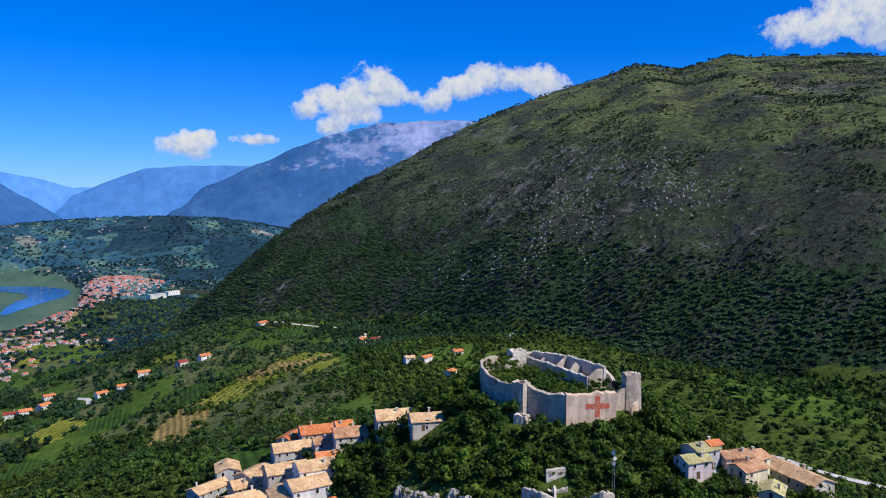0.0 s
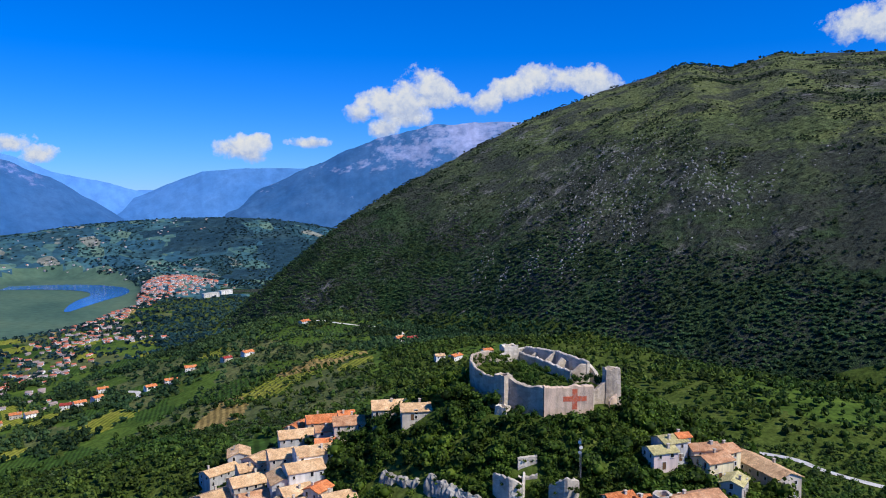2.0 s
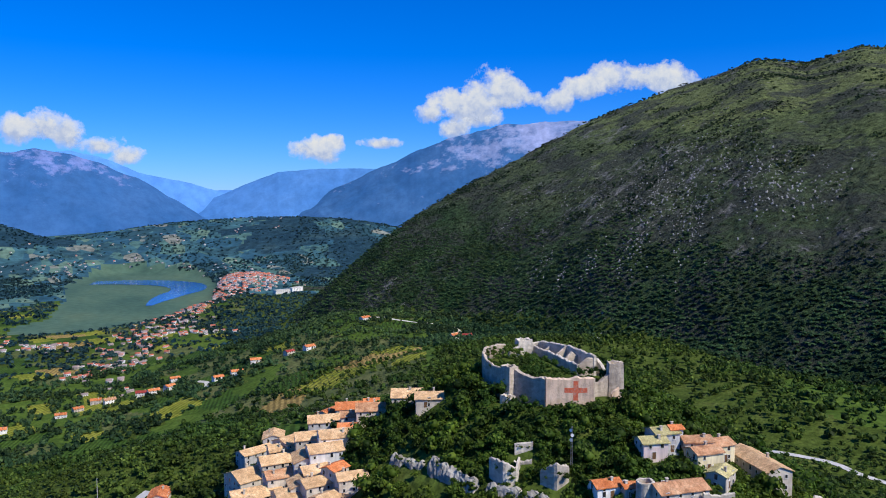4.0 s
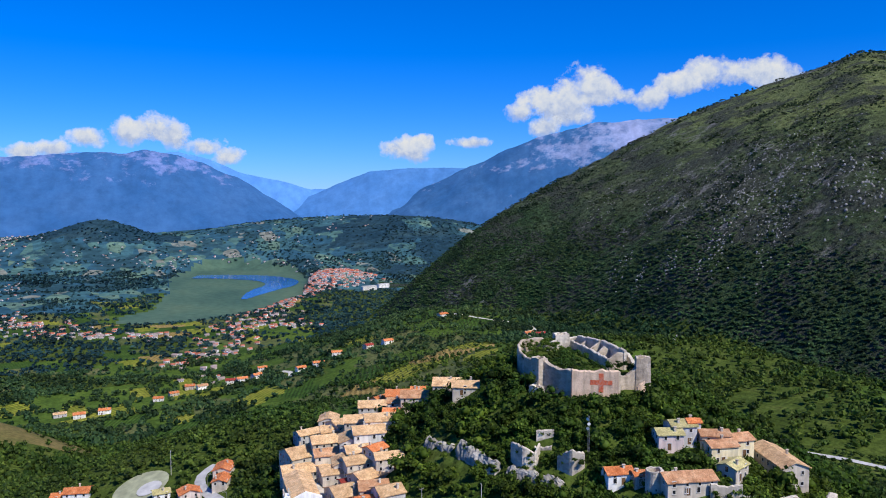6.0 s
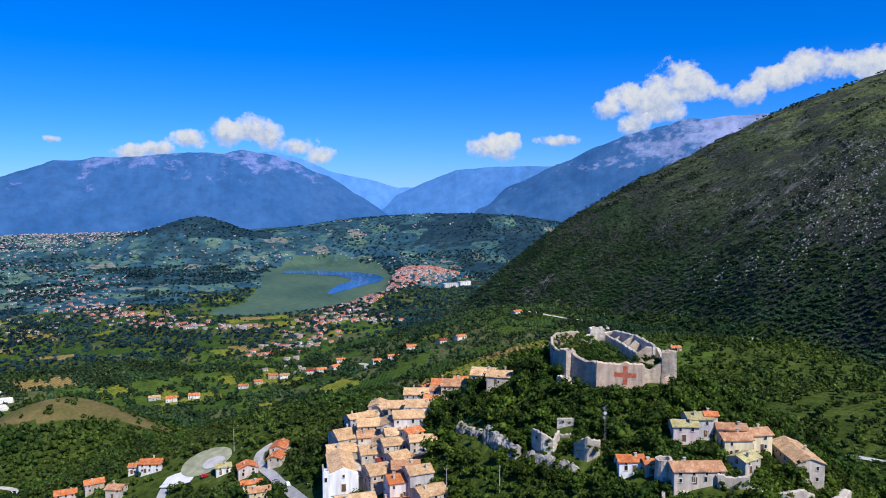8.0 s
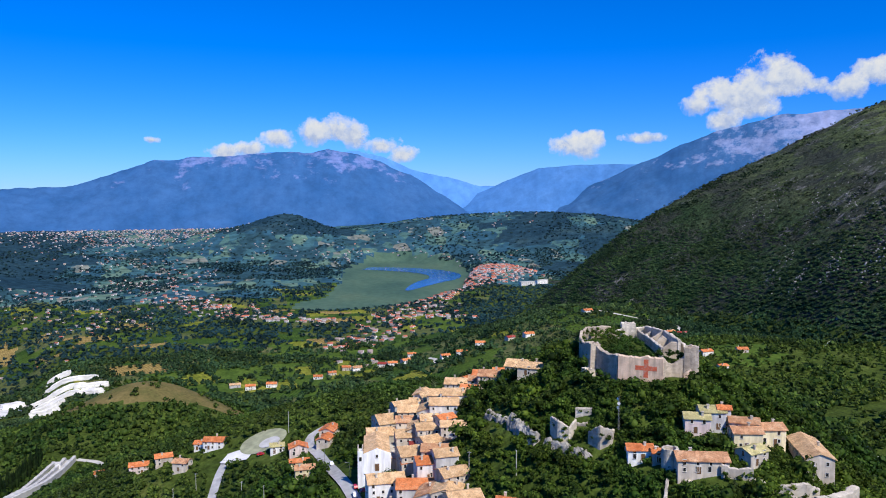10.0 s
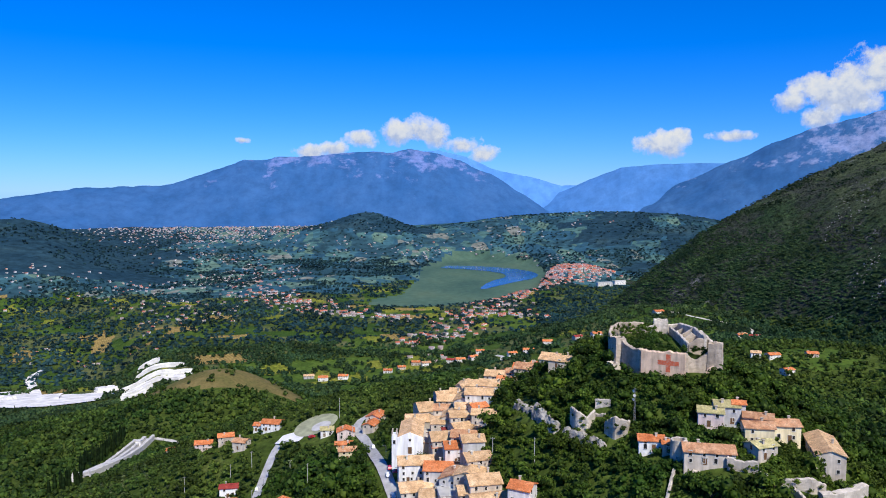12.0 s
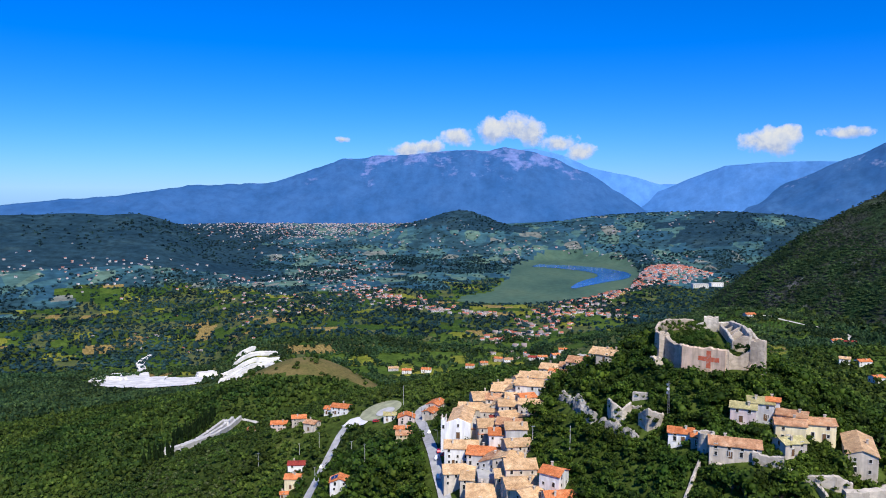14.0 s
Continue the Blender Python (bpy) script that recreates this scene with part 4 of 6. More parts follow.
def castle():
    rng = random.Random(5)
    root = tagged(new("castle"), "ruined stone castle on a wooded hilltop with a faded red cross", "castle")
    part("tower", ragged_tower(171.0, 165.0, 4.4, 4.4, 10, 279.4, 257, rng), STONE, root, "square corner tower of pale stone")
    part("buttress", ragged_tower(168.0, 161.6, 3.6, 4.0, 20, 270.0, 256, rng, 0.16), STONE_GREY, root, "sloping grey buttress at the tower foot")
    part("curtain_wall", ragged_wall([(170.2, 167), (170.6, 174), (171.8, 181), (174.6, 187.5), (179.0, 192.5), (185, 196.0), (192, 198)], [278.3, 277.8, 278.6, 279.8, 280.6, 280.0, 279.4], 256, 1.2, rng, 0.3), STONE, root, "long curved curtain wall")
    part("curtain_wall", ragged_wall([(172.2, 163.4), (174.2, 156.4), (175.8, 150.0)], [278.6, 276.8, 277.6], 258, 1.7, rng, 0.35), STONE, root, "shaded curtain wall with a sagging top")
    part("curtain_wall", ragged_wall([(175.6, 150.2), (182.6, 146.0), (189.6, 141.8)], [278.0, 277.4, 277.6], 262, 1.8, rng, 0.45), PANEL, root, "sunlit plastered wall bearing the cross")
    part("curtain_wall", ragged_wall([(189.8, 142.2), (191.4, 146.4), (195.4, 146.6), (199.8, 145.6)], [277.4, 276.4, 273.8, 277.0], 262, 1.6, rng, 0.7), STONE, root, "broken wall beside the end tower")
    part("tower", ragged_tower(202.6, 145.2, 5.0, 4.2, -30, 281.0, 260, rng), STONE, root, "tall ruined end tower")
    part("curtain_wall", ragged_wall([(192, 198), (199, 198.5), (207, 195), (208.6, 184), (208, 170), (206.6, 158), (204.6, 148)], [278.0, 278.0, 279.5, 279.5, 280.2, 278.6, 273.0], 262, 1.3, rng, 0.5), STONE_GREY, root, "far curtain wall")
    # the block of roofless rooms
    part("inner_wall", ragged_wall([(201.8, 191), (200.2, 175), (197.6, 159)], [278.6, 278.4, 277.8], 268, 1.1, rng, 0.4), STONE_GREY, root, "long inner wall of the roofless rooms")
    part("inner_wall", ragged_wall([(206.4, 193), (206.4, 175), (203.4, 156.5)], [280.2, 281.2, 281.0], 268, 1.1, rng, 0.3), STONE_GREY, root)
    for x, y, x1, y1, za, zb, zc in ((200.6, 177, 206.2, 176, 277.5, 279.2, 281.2), (199.0, 169, 205.4, 168, 277.5, 280.6, 278.0), (197.6, 159, 203.8, 157, 277.6, 280.2, 280.0), (201.4, 187, 206.3, 186, 277, 278, 279.5)):
        part("cross_wall", ragged_wall([(x, y), ((x + x1) / 2, (y + y1) / 2), (x1, y1)], [za, zb, zc], 268, 0.9, rng, 0.2), STONE, root)
    part("keep", ragged_tower(198.4, 193.8, 6.0, 4.4, -15, 281.4, 268, rng, 0.02), STONE_GREY, root, "broken pale keep with a sloping top")
    part("fallen_wall", ragged_wall([(189, 192.5), (194.5, 191.0)], [277.4, 279.4], 268, 1.2, rng, 0.6), STONE_GREY, root)
    part("fallen_wall", ragged_wall([(197.6, 141.6), (200.2, 140.8)], [271.2, 273.2], 260, 1.1, rng, 0.5), PANEL, root, "pale slab of fallen masonry")
    # the cross lies on the sunlit wall
    ax, ay, bx, by = 175.6, 150.2, 189.6, 141.8
    yaw = math.degrees(math.atan2(by - ay, bx - ax))
    bm = box_bm(-0.85, 0.85, -0.05, 0.05, -3.5, 3.3)
    box_bm(-3.9, -0.85, -0.05, 0.05, -0.85, 0.85, bm)
    box_bm(0.85, 3.9, -0.05, 0.05, -0.85, 0.85, bm)
    part("painted_cross", bm, CROSS, root, "faded red painted cross", at=pose(183.9, 144.15, 273.4, 0, 0, yaw))
    BLOCKED.append((165.5, 158.5, 5.0))
    # the earth that fills the ward
    yard = [(171, 165), (171, 175), (172.5, 182), (176, 188), (184, 194), (198, 197), (206, 193), (207, 175), (205, 157), (203, 147), (191, 148), (184, 147), (177, 151)]
    bm = bmesh.new()
    cx, cy = 187, 170
    rings = [[bm.verts.new((cx + (px - cx) * k, cy + (py - cy) * k, 272.8 + 0.06 * (py - 150) * k + 1.6 * (1 - k) + rng.uniform(-0.3, 0.3))) for px, py in yard] for k in (1.0, 0.7, 0.4)]
    low = [bm.verts.new((px, py, 262)) for px, py in yard]
    rings.insert(0, low)
    for a, b in zip(rings, rings[1:]):
        for i in range(len(yard)):
            bm.faces.new((a[i], a[(i + 1) % len(yard)], b[(i + 1) % len(yard)], b[i]))
    bm.faces.new(rings[-1])
    bmesh.ops.recalc_face_normals(bm, faces=bm.faces)
    part("overgrown_ward", bm, GROUND[0], root, "overgrown earth inside the walls")


castle()


RUINS = []


def ruin(way, tops, base, label, thick=0.9, jag=0.6, material=None, category="ruined wall", name="ruined_wall"):
    ob = new(name, mesh_of(name, ragged_wall(way, tops, base, thick, random.Random(int(way[0][0] * 7)), jag), material or STONE_GREY))
    for (ax, ay), (bx, by) in zip(way, way[1:]):
        n = int(math.hypot(bx - ax, by - ay) / 3) + 1
        for k in range(n + 1):
            BLOCKED.append((ax + (bx - ax) * k / n - 0.8, ay + (by - ay) * k / n - 1.2, 2.8))
    RUINS.append((way, tops))
    return tagged(ob, label, category)




def crag(way, tops, base, depth, label):
    """A rock face: a folded, cracked body with a broken top, bedded in the slope."""
    acc = [0.0]
    for (ax, ay), (bx, by) in zip(way, way[1:]):
        acc.append(acc[-1] + math.hypot(bx - ax, by - ay))
    nu, nv = max(6, int(acc[-1] / 0.8)), 16
    bm = bmesh.new()
    rows = []
    for i in range(nu + 1):
        q = acc[-1] * i / nu
        x, y = np.interp(q, acc, [p[0] for p in way]), np.interp(q, acc, [p[1] for p in way])
        x1, y1 = np.interp(min(q + 0.5, acc[-1]), acc, [p[0] for p in way]), np.interp(min(q + 0.5, acc[-1]), acc, [p[1] for p in way])
        x0, y0 = np.interp(max(q - 0.5, 0), acc, [p[0] for p in way]), np.interp(max(q - 0.5, 0), acc, [p[1] for p in way])
        l = math.hypot(x1 - x0, y1 - y0)
        sx, sy = -(y1 - y0) / l, (x1 - x0) / l
        top = np.interp(q, acc, tops) + 1.6 * noise.noise((x * 0.35, y * 0.35, 0)) + 0.8 * noise.noise((x * 1.1, y * 1.1, 4))
        end = min(1.0, min(q, acc[-1] - q) / 2.5 + 0.25)
        row = []
        for k in range(nv + 1):
            a = math.pi * k / nv
            z = base + (top - base) * math.sin(a) ** 0.45 * (0.55 + 0.45 * end)
            out = math.cos(a) * depth * 0.5 * end
            p = Vector((x + sx * out, y + sy * out, z))
            n3 = noise.noise(p * 0.28) * 1.3 + noise.noise(p * 0.8) * 0.7 + abs(noise.noise((p.x * 1.4, p.y * 1.4, p.z * 0.35))) * 0.8
            row.append(bm.verts.new((p.x + sx * n3 * 0.7, p.y + sy * n3 * 0.7, p.z + 0.35 * noise.noise(p * 1.2))))
        rows.append(row)
    for a, b in zip(rows, rows[1:]):
        for k in range(nv):
            bm.faces.new((a[k], a[k + 1], b[k + 1], b[k]))
    bm.faces.new(rows[0][::-1])
    bm.faces.new(rows[-1])
    bmesh.ops.recalc_face_normals(bm, faces=bm.faces)
    ob = new("crag", mesh_of("crag", bm, CLIFF))
    for (ax, ay), (bx, by) in zip(way, way[1:]):
        n = int(math.hypot(bx - ax, by - ay) / 3) + 1
        for k in range(n + 1):
            BLOCKED.append((ax + (bx - ax) * k / n, ay + (by - ay) * k / n, 1.6))
    RUINS.append((way, [t + 0.5 for t in tops]))
    return tagged(ob, label, "rock")


# rock and old town walls on the slope
crag([(132, 182), (134, 172), (136, 163)], [251, 250, 251], 236, 5, "dark limestone cliff above the wooded slope")
crag([(136, 162), (137.5, 154), (139, 146), (142, 139)], [253.5, 254, 252.5, 252], 238, 5, "folded grey limestone cliff among trees")
crag([(142, 138), (146, 131), (150, 125), (154, 119)], [251.5, 252.5, 252, 252.5], 240, 4, "rocky ledge under the ruined houses")
ruin([(146, 140), (146.5, 133), (150, 131.5), (153.5, 135)], [258.5, 259.5, 257, 258.5], 246, "roofless ruined house overgrown with creepers", 0.8, 0.6)
ruin([(153, 137), (157, 133)], [257, 258], 248, "leaning stub of a ruined house wall", 0.8, 0.7)
ruin([(155, 126), (157, 121), (161, 120.5), (163, 124)], [257.5, 260.5, 259, 258], 246, "gutted stone house with one gable standing", 0.8, 0.7)
ruin([(172, 92.5), (177, 90), (182, 87.5), (187, 85)], [252.5, 252, 251.5, 252], 242, "low stone garden wall", 0.8, 0.3)
ruin([(182.5, 88.6), (186.5, 86.6), (190.5, 84.6)], [257.8, 256.8, 257.4], 244, "windowed front of a gutted stone house", 0.7, 0.4)
ruin([(190.5, 84.5), (194, 80.5), (197, 78)], [254.5, 253.6, 254.2], 242, "old stone town wall with a broken top", 1.0, 0.4)
ruin([(197, 78), (198, 72)], [253, 251], 240, "short cross wall of rubble stone", 0.9, 0.3)
ruin([(197.5, 79), (203, 77.5), (208, 79)], [254, 255, 252], 242, "stone enclosure wall beside the long house", 0.9, 0.4)
ruin([(203, 73), (209, 73.5), (215, 76), (220, 79)], [252.0, 252.4, 252, 252.5], 236, "pale massive town wall with battered face", 2.4, 0.3)
ruin([(168, 94), (162, 84), (157, 76), (153, 69)], [252, 246, 240, 236], 228, "old wall stepping down through the trees", 1.0, 0.3)
ruin([(155, 139.5), (160, 136.5)], [261.5, 262], 254, "stub of pale stone wall among trees", 0.8, 0.3)
ruin([(176, 222), (181, 219), (185, 222)], [263.5, 264, 263.5], 252, "dark roofless stone shed", 0.8, 0.3)


def round_tower(x, y, r, z0, z1, label):
    rng = random.Random(3)
    bm = bmesh.new()
    n = 18
    rings = []
    for k in range(6):
        z = z0 + (z1 - z0) * k / 5
        rings.append([bm.verts.new(((r * (1.06 - 0.012 * k) + rng.uniform(-0.05, 0.05)) * math.cos(i * 2 * math.pi / n), (r * (1.06 - 0.012 * k) + rng.uniform(-0.05, 0.05)) * math.sin(i * 2 * math.pi / n), z + (rng.uniform(-0.3, 0.2) if k == 5 else 0))) for i in range(n)])
    rings.append([bm.verts.new((v.co.x * 0.7, v.co.y * 0.7, v.co.z - 0.05)) for v in rings[-1]])
    rings.append([bm.verts.new((v.co.x, v.co.y, z1 - 1.4)) for v in rings[-1]])
    for a, b in zip(rings, rings[1:]):
        for i in range(n):
            bm.faces.new((a[i], a[(i + 1) % n], b[(i + 1) % n], b[i]))
    bm.faces.new(rings[-1])
    bmesh.ops.recalc_face_normals(bm, faces=bm.faces)
    root = tagged(new("round_tower"), label, "tower")
    root.location = (x, y, 0)
    part("wall", bm, STONE_GREY, root)
    for a in (-120, -70):
        add_window(root, "small", pose(0, 0, 0, 0, 0, a + 90) @ pose(0, -r - 0.0, (z0 + z1) / 2 + 3) @ Matrix.Scale(0.7, 4))
    BLOCKED.append((x, y, r + 1))


round_tower(171.5, 99.5, 2.6, 242, 259.4, "round stone wall tower of the old quarter")

# ---------------- houses of the valley ----------------
VALLEY = "scattered houses of the valley"
for row in ((506, 762, 12, 9, 20, 6, "tan", "white"), (512, 742, 14, 9, -10, 6, "red", "white"), (431, 541, 12, 8, 10, 5, "orange", "white"), (420, 552, 9, 8, -20, 6, "tan", "white"), (470, 962, 15, 10, 15, 5, "orange", "white"),
            (466, 536, 10, 8, -10, 4, "orange", "stone"), (418, 490, 10, 8, 20, 5, "orange", "white"), (500, 750, 12, 9, 0, 6, "orange", "white"), (357, 892, 14, 10, 10, 5, "orange", "white"), (333, 903, 13, 9, 20, 5, "red", "stone")):
    house(*row, group=VALLEY)
for row in ((296, 933, 14, 10, -10, 5, "orange", "white"), (241, 914, 13, 9, 10, 5, "orange", "white"), (262, 900, 15, 9, -5, 6, "orange", "white"), (171, 972, 14, 10, 5, 6, "orange", "white"), (158, 985, 14, 10, -15, 6, "red", "white"),
            (190, 965, 13, 10, 25, 6, "orange", "white"), (120, 996, 14, 10, 10, 6, "mixed", "white"), (105, 1010, 13, 10, -10, 6, "orange", "stone"), (-32, 945, 14, 10, 5, 6, "orange", "white"), (-3, 950, 14, 10, -5, 6, "orange", "white")):
    house(*row, group=VALLEY)
for row in ((-55, 963, 15, 9, 10, 5, "tan", "grey"), (62, 975, 13, 9, -8, 5, "orange", "white"), (82, 990, 12, 9, 15, 5, "orange", "stone"), (205, 1010, 13, 9, 0, 6, "orange", "white"), (-470, 640, 14, 10, 0, 6, "orange", "white")):
    house(*row, group=VALLEY)


# far roof tiles: the muting and pinkish cast of haze is in their colour
FAR_TILE = plain("hazed_rose_tiles", (0.42, 0.135, 0.085), 0.9, 0.1, 0.35, 22)
FAR_WALL = plain("weathered_pale_plaster", (0.66, 0.65, 0.64), 0.9, 0.1, 0.3, 22)
FAR_TILE_PALE = plain("hazed_pale_tiles", (0.28, 0.22, 0.21), 0.9, 0.1, 0.25, 30)


def far_houses(name, label, spots, seed, size=(9, 15), reds=0.6):
    """Plain small houses with pitched roofs, spread round given spots."""
    rng = np.random.default_rng(seed)
    V, F, M, n = [], [], [], 0
    box = np.array([(-1, -1, 0), (1, -1, 0), (1, 1, 0), (-1, 1, 0), (-1, -1, 1), (1, -1, 1), (1, 1, 1), (-1, 1, 1), (-1.08, -1.15, 1.0), (1.08, -1.15, 1.0), (1.08, 1.15, 1.0), (-1.08, 1.15, 1.0), (-1.08, 0, 1.5), (1.08, 0, 1.5)], float)
    tri = np.array([(0, 1, 5), (0, 5, 4), (1, 2, 6), (1, 6, 5), (2, 3, 7), (2, 7, 6), (3, 0, 4), (3, 4, 7), (8, 9, 13), (8, 13, 12), (10, 11, 12), (10, 12, 13), (8, 12, 11), (9, 10, 13)])
    win = np.array([(-0.2, -1.02, 0.3), (0.2, -1.02, 0.3), (0.2, -1.02, 0.62), (-0.2, -1.02, 0.62)], float)
    xs, ys = [], []
    for x0, y0, x1, y1, count, spread in spots:
        t = rng.random(count)
        xs.append(x0 + (x1 - x0) * t + rng.normal(size=count) * spread)
        ys.append(y0 + (y1 - y0) * t + rng.normal(size=count) * spread)
    xs, ys = np.concatenate(xs), np.concatenate(ys)
    dry = (marsh(xs, ys) < 0.6) & clear_of_lake(xs, ys)
    xs, ys = xs[dry], ys[dry]
    zs = height(xs, ys) - 1.0
    for x, y, zz in zip(xs, ys, zs):
        a, w = rng.uniform(-0.6, 0.6), rng.uniform(*size) / 2
        tall = np.array((w, w * rng.uniform(0.6, 0.85), w * rng.uniform(0.75, 1.15)))
        c, q = math.cos(a), math.sin(a)

        def put(v):
            v = v * tall
            return np.stack([v[:, 0] * c - v[:, 1] * q + x, v[:, 0] * q + v[:, 1] * c + y, v[:, 2] + zz], 1)
        V.append(put(box))
        F.append(tri + n)
        wall = 0 if rng.random() < 0.75 else 3
        pick = rng.random()
        tile = 1 if pick < reds else 2
        M += [wall] * 8 + [tile] * 4 + [wall] * 2
        n += 14
        for off in (-0.55, 0.0, 0.55):
            V.append(put(win * np.array((0.8, 1, 1)) + np.array((off, 0, 0))))
            F.append(np.array(((0, 1, 2), (0, 2, 3))) + n)
            M += [4, 4]
            n += 4
    mats = [FAR_WALL, FAR_TILE, FAR_TILE_PALE, WALLS["stone"], GLASS]
    me = quick_mesh(name, np.concatenate(V), np.concatenate(F), mats, M)
    return tagged(new(name, me), label, "houses", kind="stuff")


def clear_of_lake(x, y):
    """True on dry land."""
    ok = np.ones(len(x), bool)
    for lx, ly, lr in ((300, 2630, 60), (400, 2560, 75), (470, 2470, 70), (488, 2380, 65), (455, 2260, 50), (400, 2170, 40), (345, 2070, 30)):
        ok &= np.hypot(x - lx, y - ly) > lr
    return ok


far_houses("lake_town", "dense red-roofed town on a knoll above the lake", ((560, 2240, 700, 2210, 300, 44), (520, 2080, 640, 2140, 150, 40), (430, 1960, 520, 2060, 90, 32), (330, 1760, 430, 1960, 110, 34)), 1, (6, 10.5), 0.72)
far_houses("valley_hamlet", "white and red houses strung along the valley road", ((340, 1750, 180, 1330, 120, 46), (380, 1420, 240, 1500, 36, 24), (200, 1290, 120, 1200, 50, 30), (90, 1460, -120, 1620, 60, 22), (-120, 1620, -320, 1930, 90, 36), (150, 1180, 130, 1020, 16, 30), (-60, 1750, -300, 1700, 30, 60)), 2, (5.5, 9.5), 0.55)
far_houses("valley_hamlet", "pale houses scattered over the far fields", ((-320, 1930, -520, 2330, 110, 80), (-430, 2300, -350, 2520, 70, 80), (-1090, 1850, -1300, 1900, 44, 90), (-1080, 1960, -820, 2020, 50, 90), (-310, 1550, -450, 1450, 34, 50), (-500, 1250, -700, 1350, 16, 60), (-820, 1950, -520, 2050, 56, 90), (-600, 1700, -350, 1650, 40, 70)), 3, (4.5, 7.5), 0.4)
far_houses("valley_hamlet", "pale farmhouses on the far hills", ((100, 2950, 500, 2750, 60, 90), (500, 2750, 760, 2600, 26, 70), (-60, 3040, 200, 2850, 30, 80), (600, 2540, 760, 2450, 16, 50), (-770, 2620, -500, 2790, 60, 90), (300, 3200, 1100, 3150, 40, 110), (-300, 3050, 0, 3150, 26, 90)), 4, (4.5, 8), 0.2)
far_houses("distant_town", "broad pale town at the foot of the blue mountain", ((-1350, 3700, -500, 3850, 900, 190), (-1050, 4000, -500, 4050, 420, 120), (-900, 3300, -480, 3450, 260, 150)), 5, (4, 8.5), 0.25)


def block(x, y, w, d, h, yaw, label):
    z = ground_z(x, y)
    root = new("apartment_building")
    root.matrix_basis = pose(x, y, z, 0, 0, yaw)
    tagged(root, label, "building")
    part("wall", box_bm(-w / 2, w / 2, -d / 2, d / 2, -3, h, bevel=0.1), WALLS["white"], root)
    part("roof", box_bm(-w / 2 - 0.4, w / 2 + 0.4, -d / 2 - 0.4, d / 2 + 0.4, h, h + 0.6), CONCRETE, root)
    for f in range(3):
        for i in range(7):
            add_window(root, "tall", pose(-w / 2 + (i + 0.5) * w / 7, -d / 2, 1 + f * 3.2))


block(673, 1992, 46, 14, 11, 10, "long white apartment block below the mountain")
block(728, 2030, 40, 14, 11, 20, "long white apartment block below the mountain")

# ---------------- quarry ----------------


def quarry():
    """White benches cut into the slope, one above another."""
    rng = random.Random(8)
    root = tagged(new("quarry"), "bright white stone quarry cut in terraces", "quarry", kind="structure")
    for cx, cy, w, d, yaw, rise in ((-291, 908, 38, 10, 6, 8), (-296, 940, 46, 8, 8, 7), (-288, 968, 66, 9, 4, 6), (-302, 1006, 84, 9, 6, 6), (-300, 1052, 76, 9, 2, 6), (-250, 972, 32, 22, -14, 5),
                                    (-258, 1006, 44, 9, 10, 6), (-330, 1092, 34, 8, 4, 7), (-372, 1020, 34, 26, 30, 9), (-505, 985, 40, 14, -24, 6), (-520, 945, 26, 12, -10, 5)):
        bm = bmesh.new()
        n = 22
        c, s = math.cos(radians(yaw)), math.sin(radians(yaw))
        rings = []
        shape = [(rng.uniform(0.78, 1.15), rng.uniform(-1.2, 1.2)) for _ in range(n)]
        for dz, grow in ((-4, 1.02), (rise * 0.5, 1.0), (rise * 0.55, 0.93), (rise, 0.9), (rise + 0.3, 0.4)):
            ring = []
            for i in range(n):
                a = i * 2 * math.pi / n
                k = shape[i][0] * grow
                px, py = math.copysign(abs(math.cos(a)) ** 0.6, math.cos(a)) * w / 2 * k, math.copysign(abs(math.sin(a)) ** 0.6, math.sin(a)) * d / 2 * k
                gx, gy = cx + px * c - py * s, cy + px * s + py * c
                ring.append(bm.verts.new((gx, gy, ground_z(gx, gy) + dz + shape[i][1] * (dz > 0) * 0.6)))
            rings.append(ring)
        for a, b in zip(rings, rings[1:]):
            for i in range(n):
                bm.faces.new((a[i], a[(i + 1) % n], b[(i + 1) % n], b[i]))
        bm.faces.new(rings[-1])
        bmesh.ops.recalc_face_normals(bm, faces=bm.faces)
        part("terrace", bm, WHITE_ROCK, root)


quarry()
for q in ((-291, 905, 22), (-296, 940, 24), (-290, 968, 30), (-302, 1006, 34), (-300, 1050, 30), (-252, 975, 20), (-330, 1092, 18), (-372, 1010, 26), (-510, 975, 26), (-440, 935, 60), (-400, 985, 52), (-480, 985, 50), (-390, 930, 40),
          (-535, 1055, 24), (-495, 1050, 14), (-520, 1090, 14), (-545, 1140, 14), (-440, 880, 40), (-400, 870, 34), (-360, 880, 34), (-330, 900, 26), (-265, 890, 22)):
    BLOCKED.append(q)
strip("quarry_floor", [(-545, 1060), (-505, 985), (-455, 940), (-405, 930), (-372, 965), (-362, 1010)], [24, 74, 100, 100, 84, 40], WHITE_ROCK, "bare white quarry floor", 1.6, category="quarry")
strip("quarry_floor", [(-440, 945), (-496, 1056), (-540, 1132), (-556, 1170), (-561, 1221)], [14, 16, 16, 16, 10], WHITE_ROCK, "white haul road climbing from the quarry", 2.0, category="quarry")

for q in ((-32, 925, 16), (-3, 930, 16), (-55, 943, 14), (62, 958, 14)):
    BLOCKED.append(q)

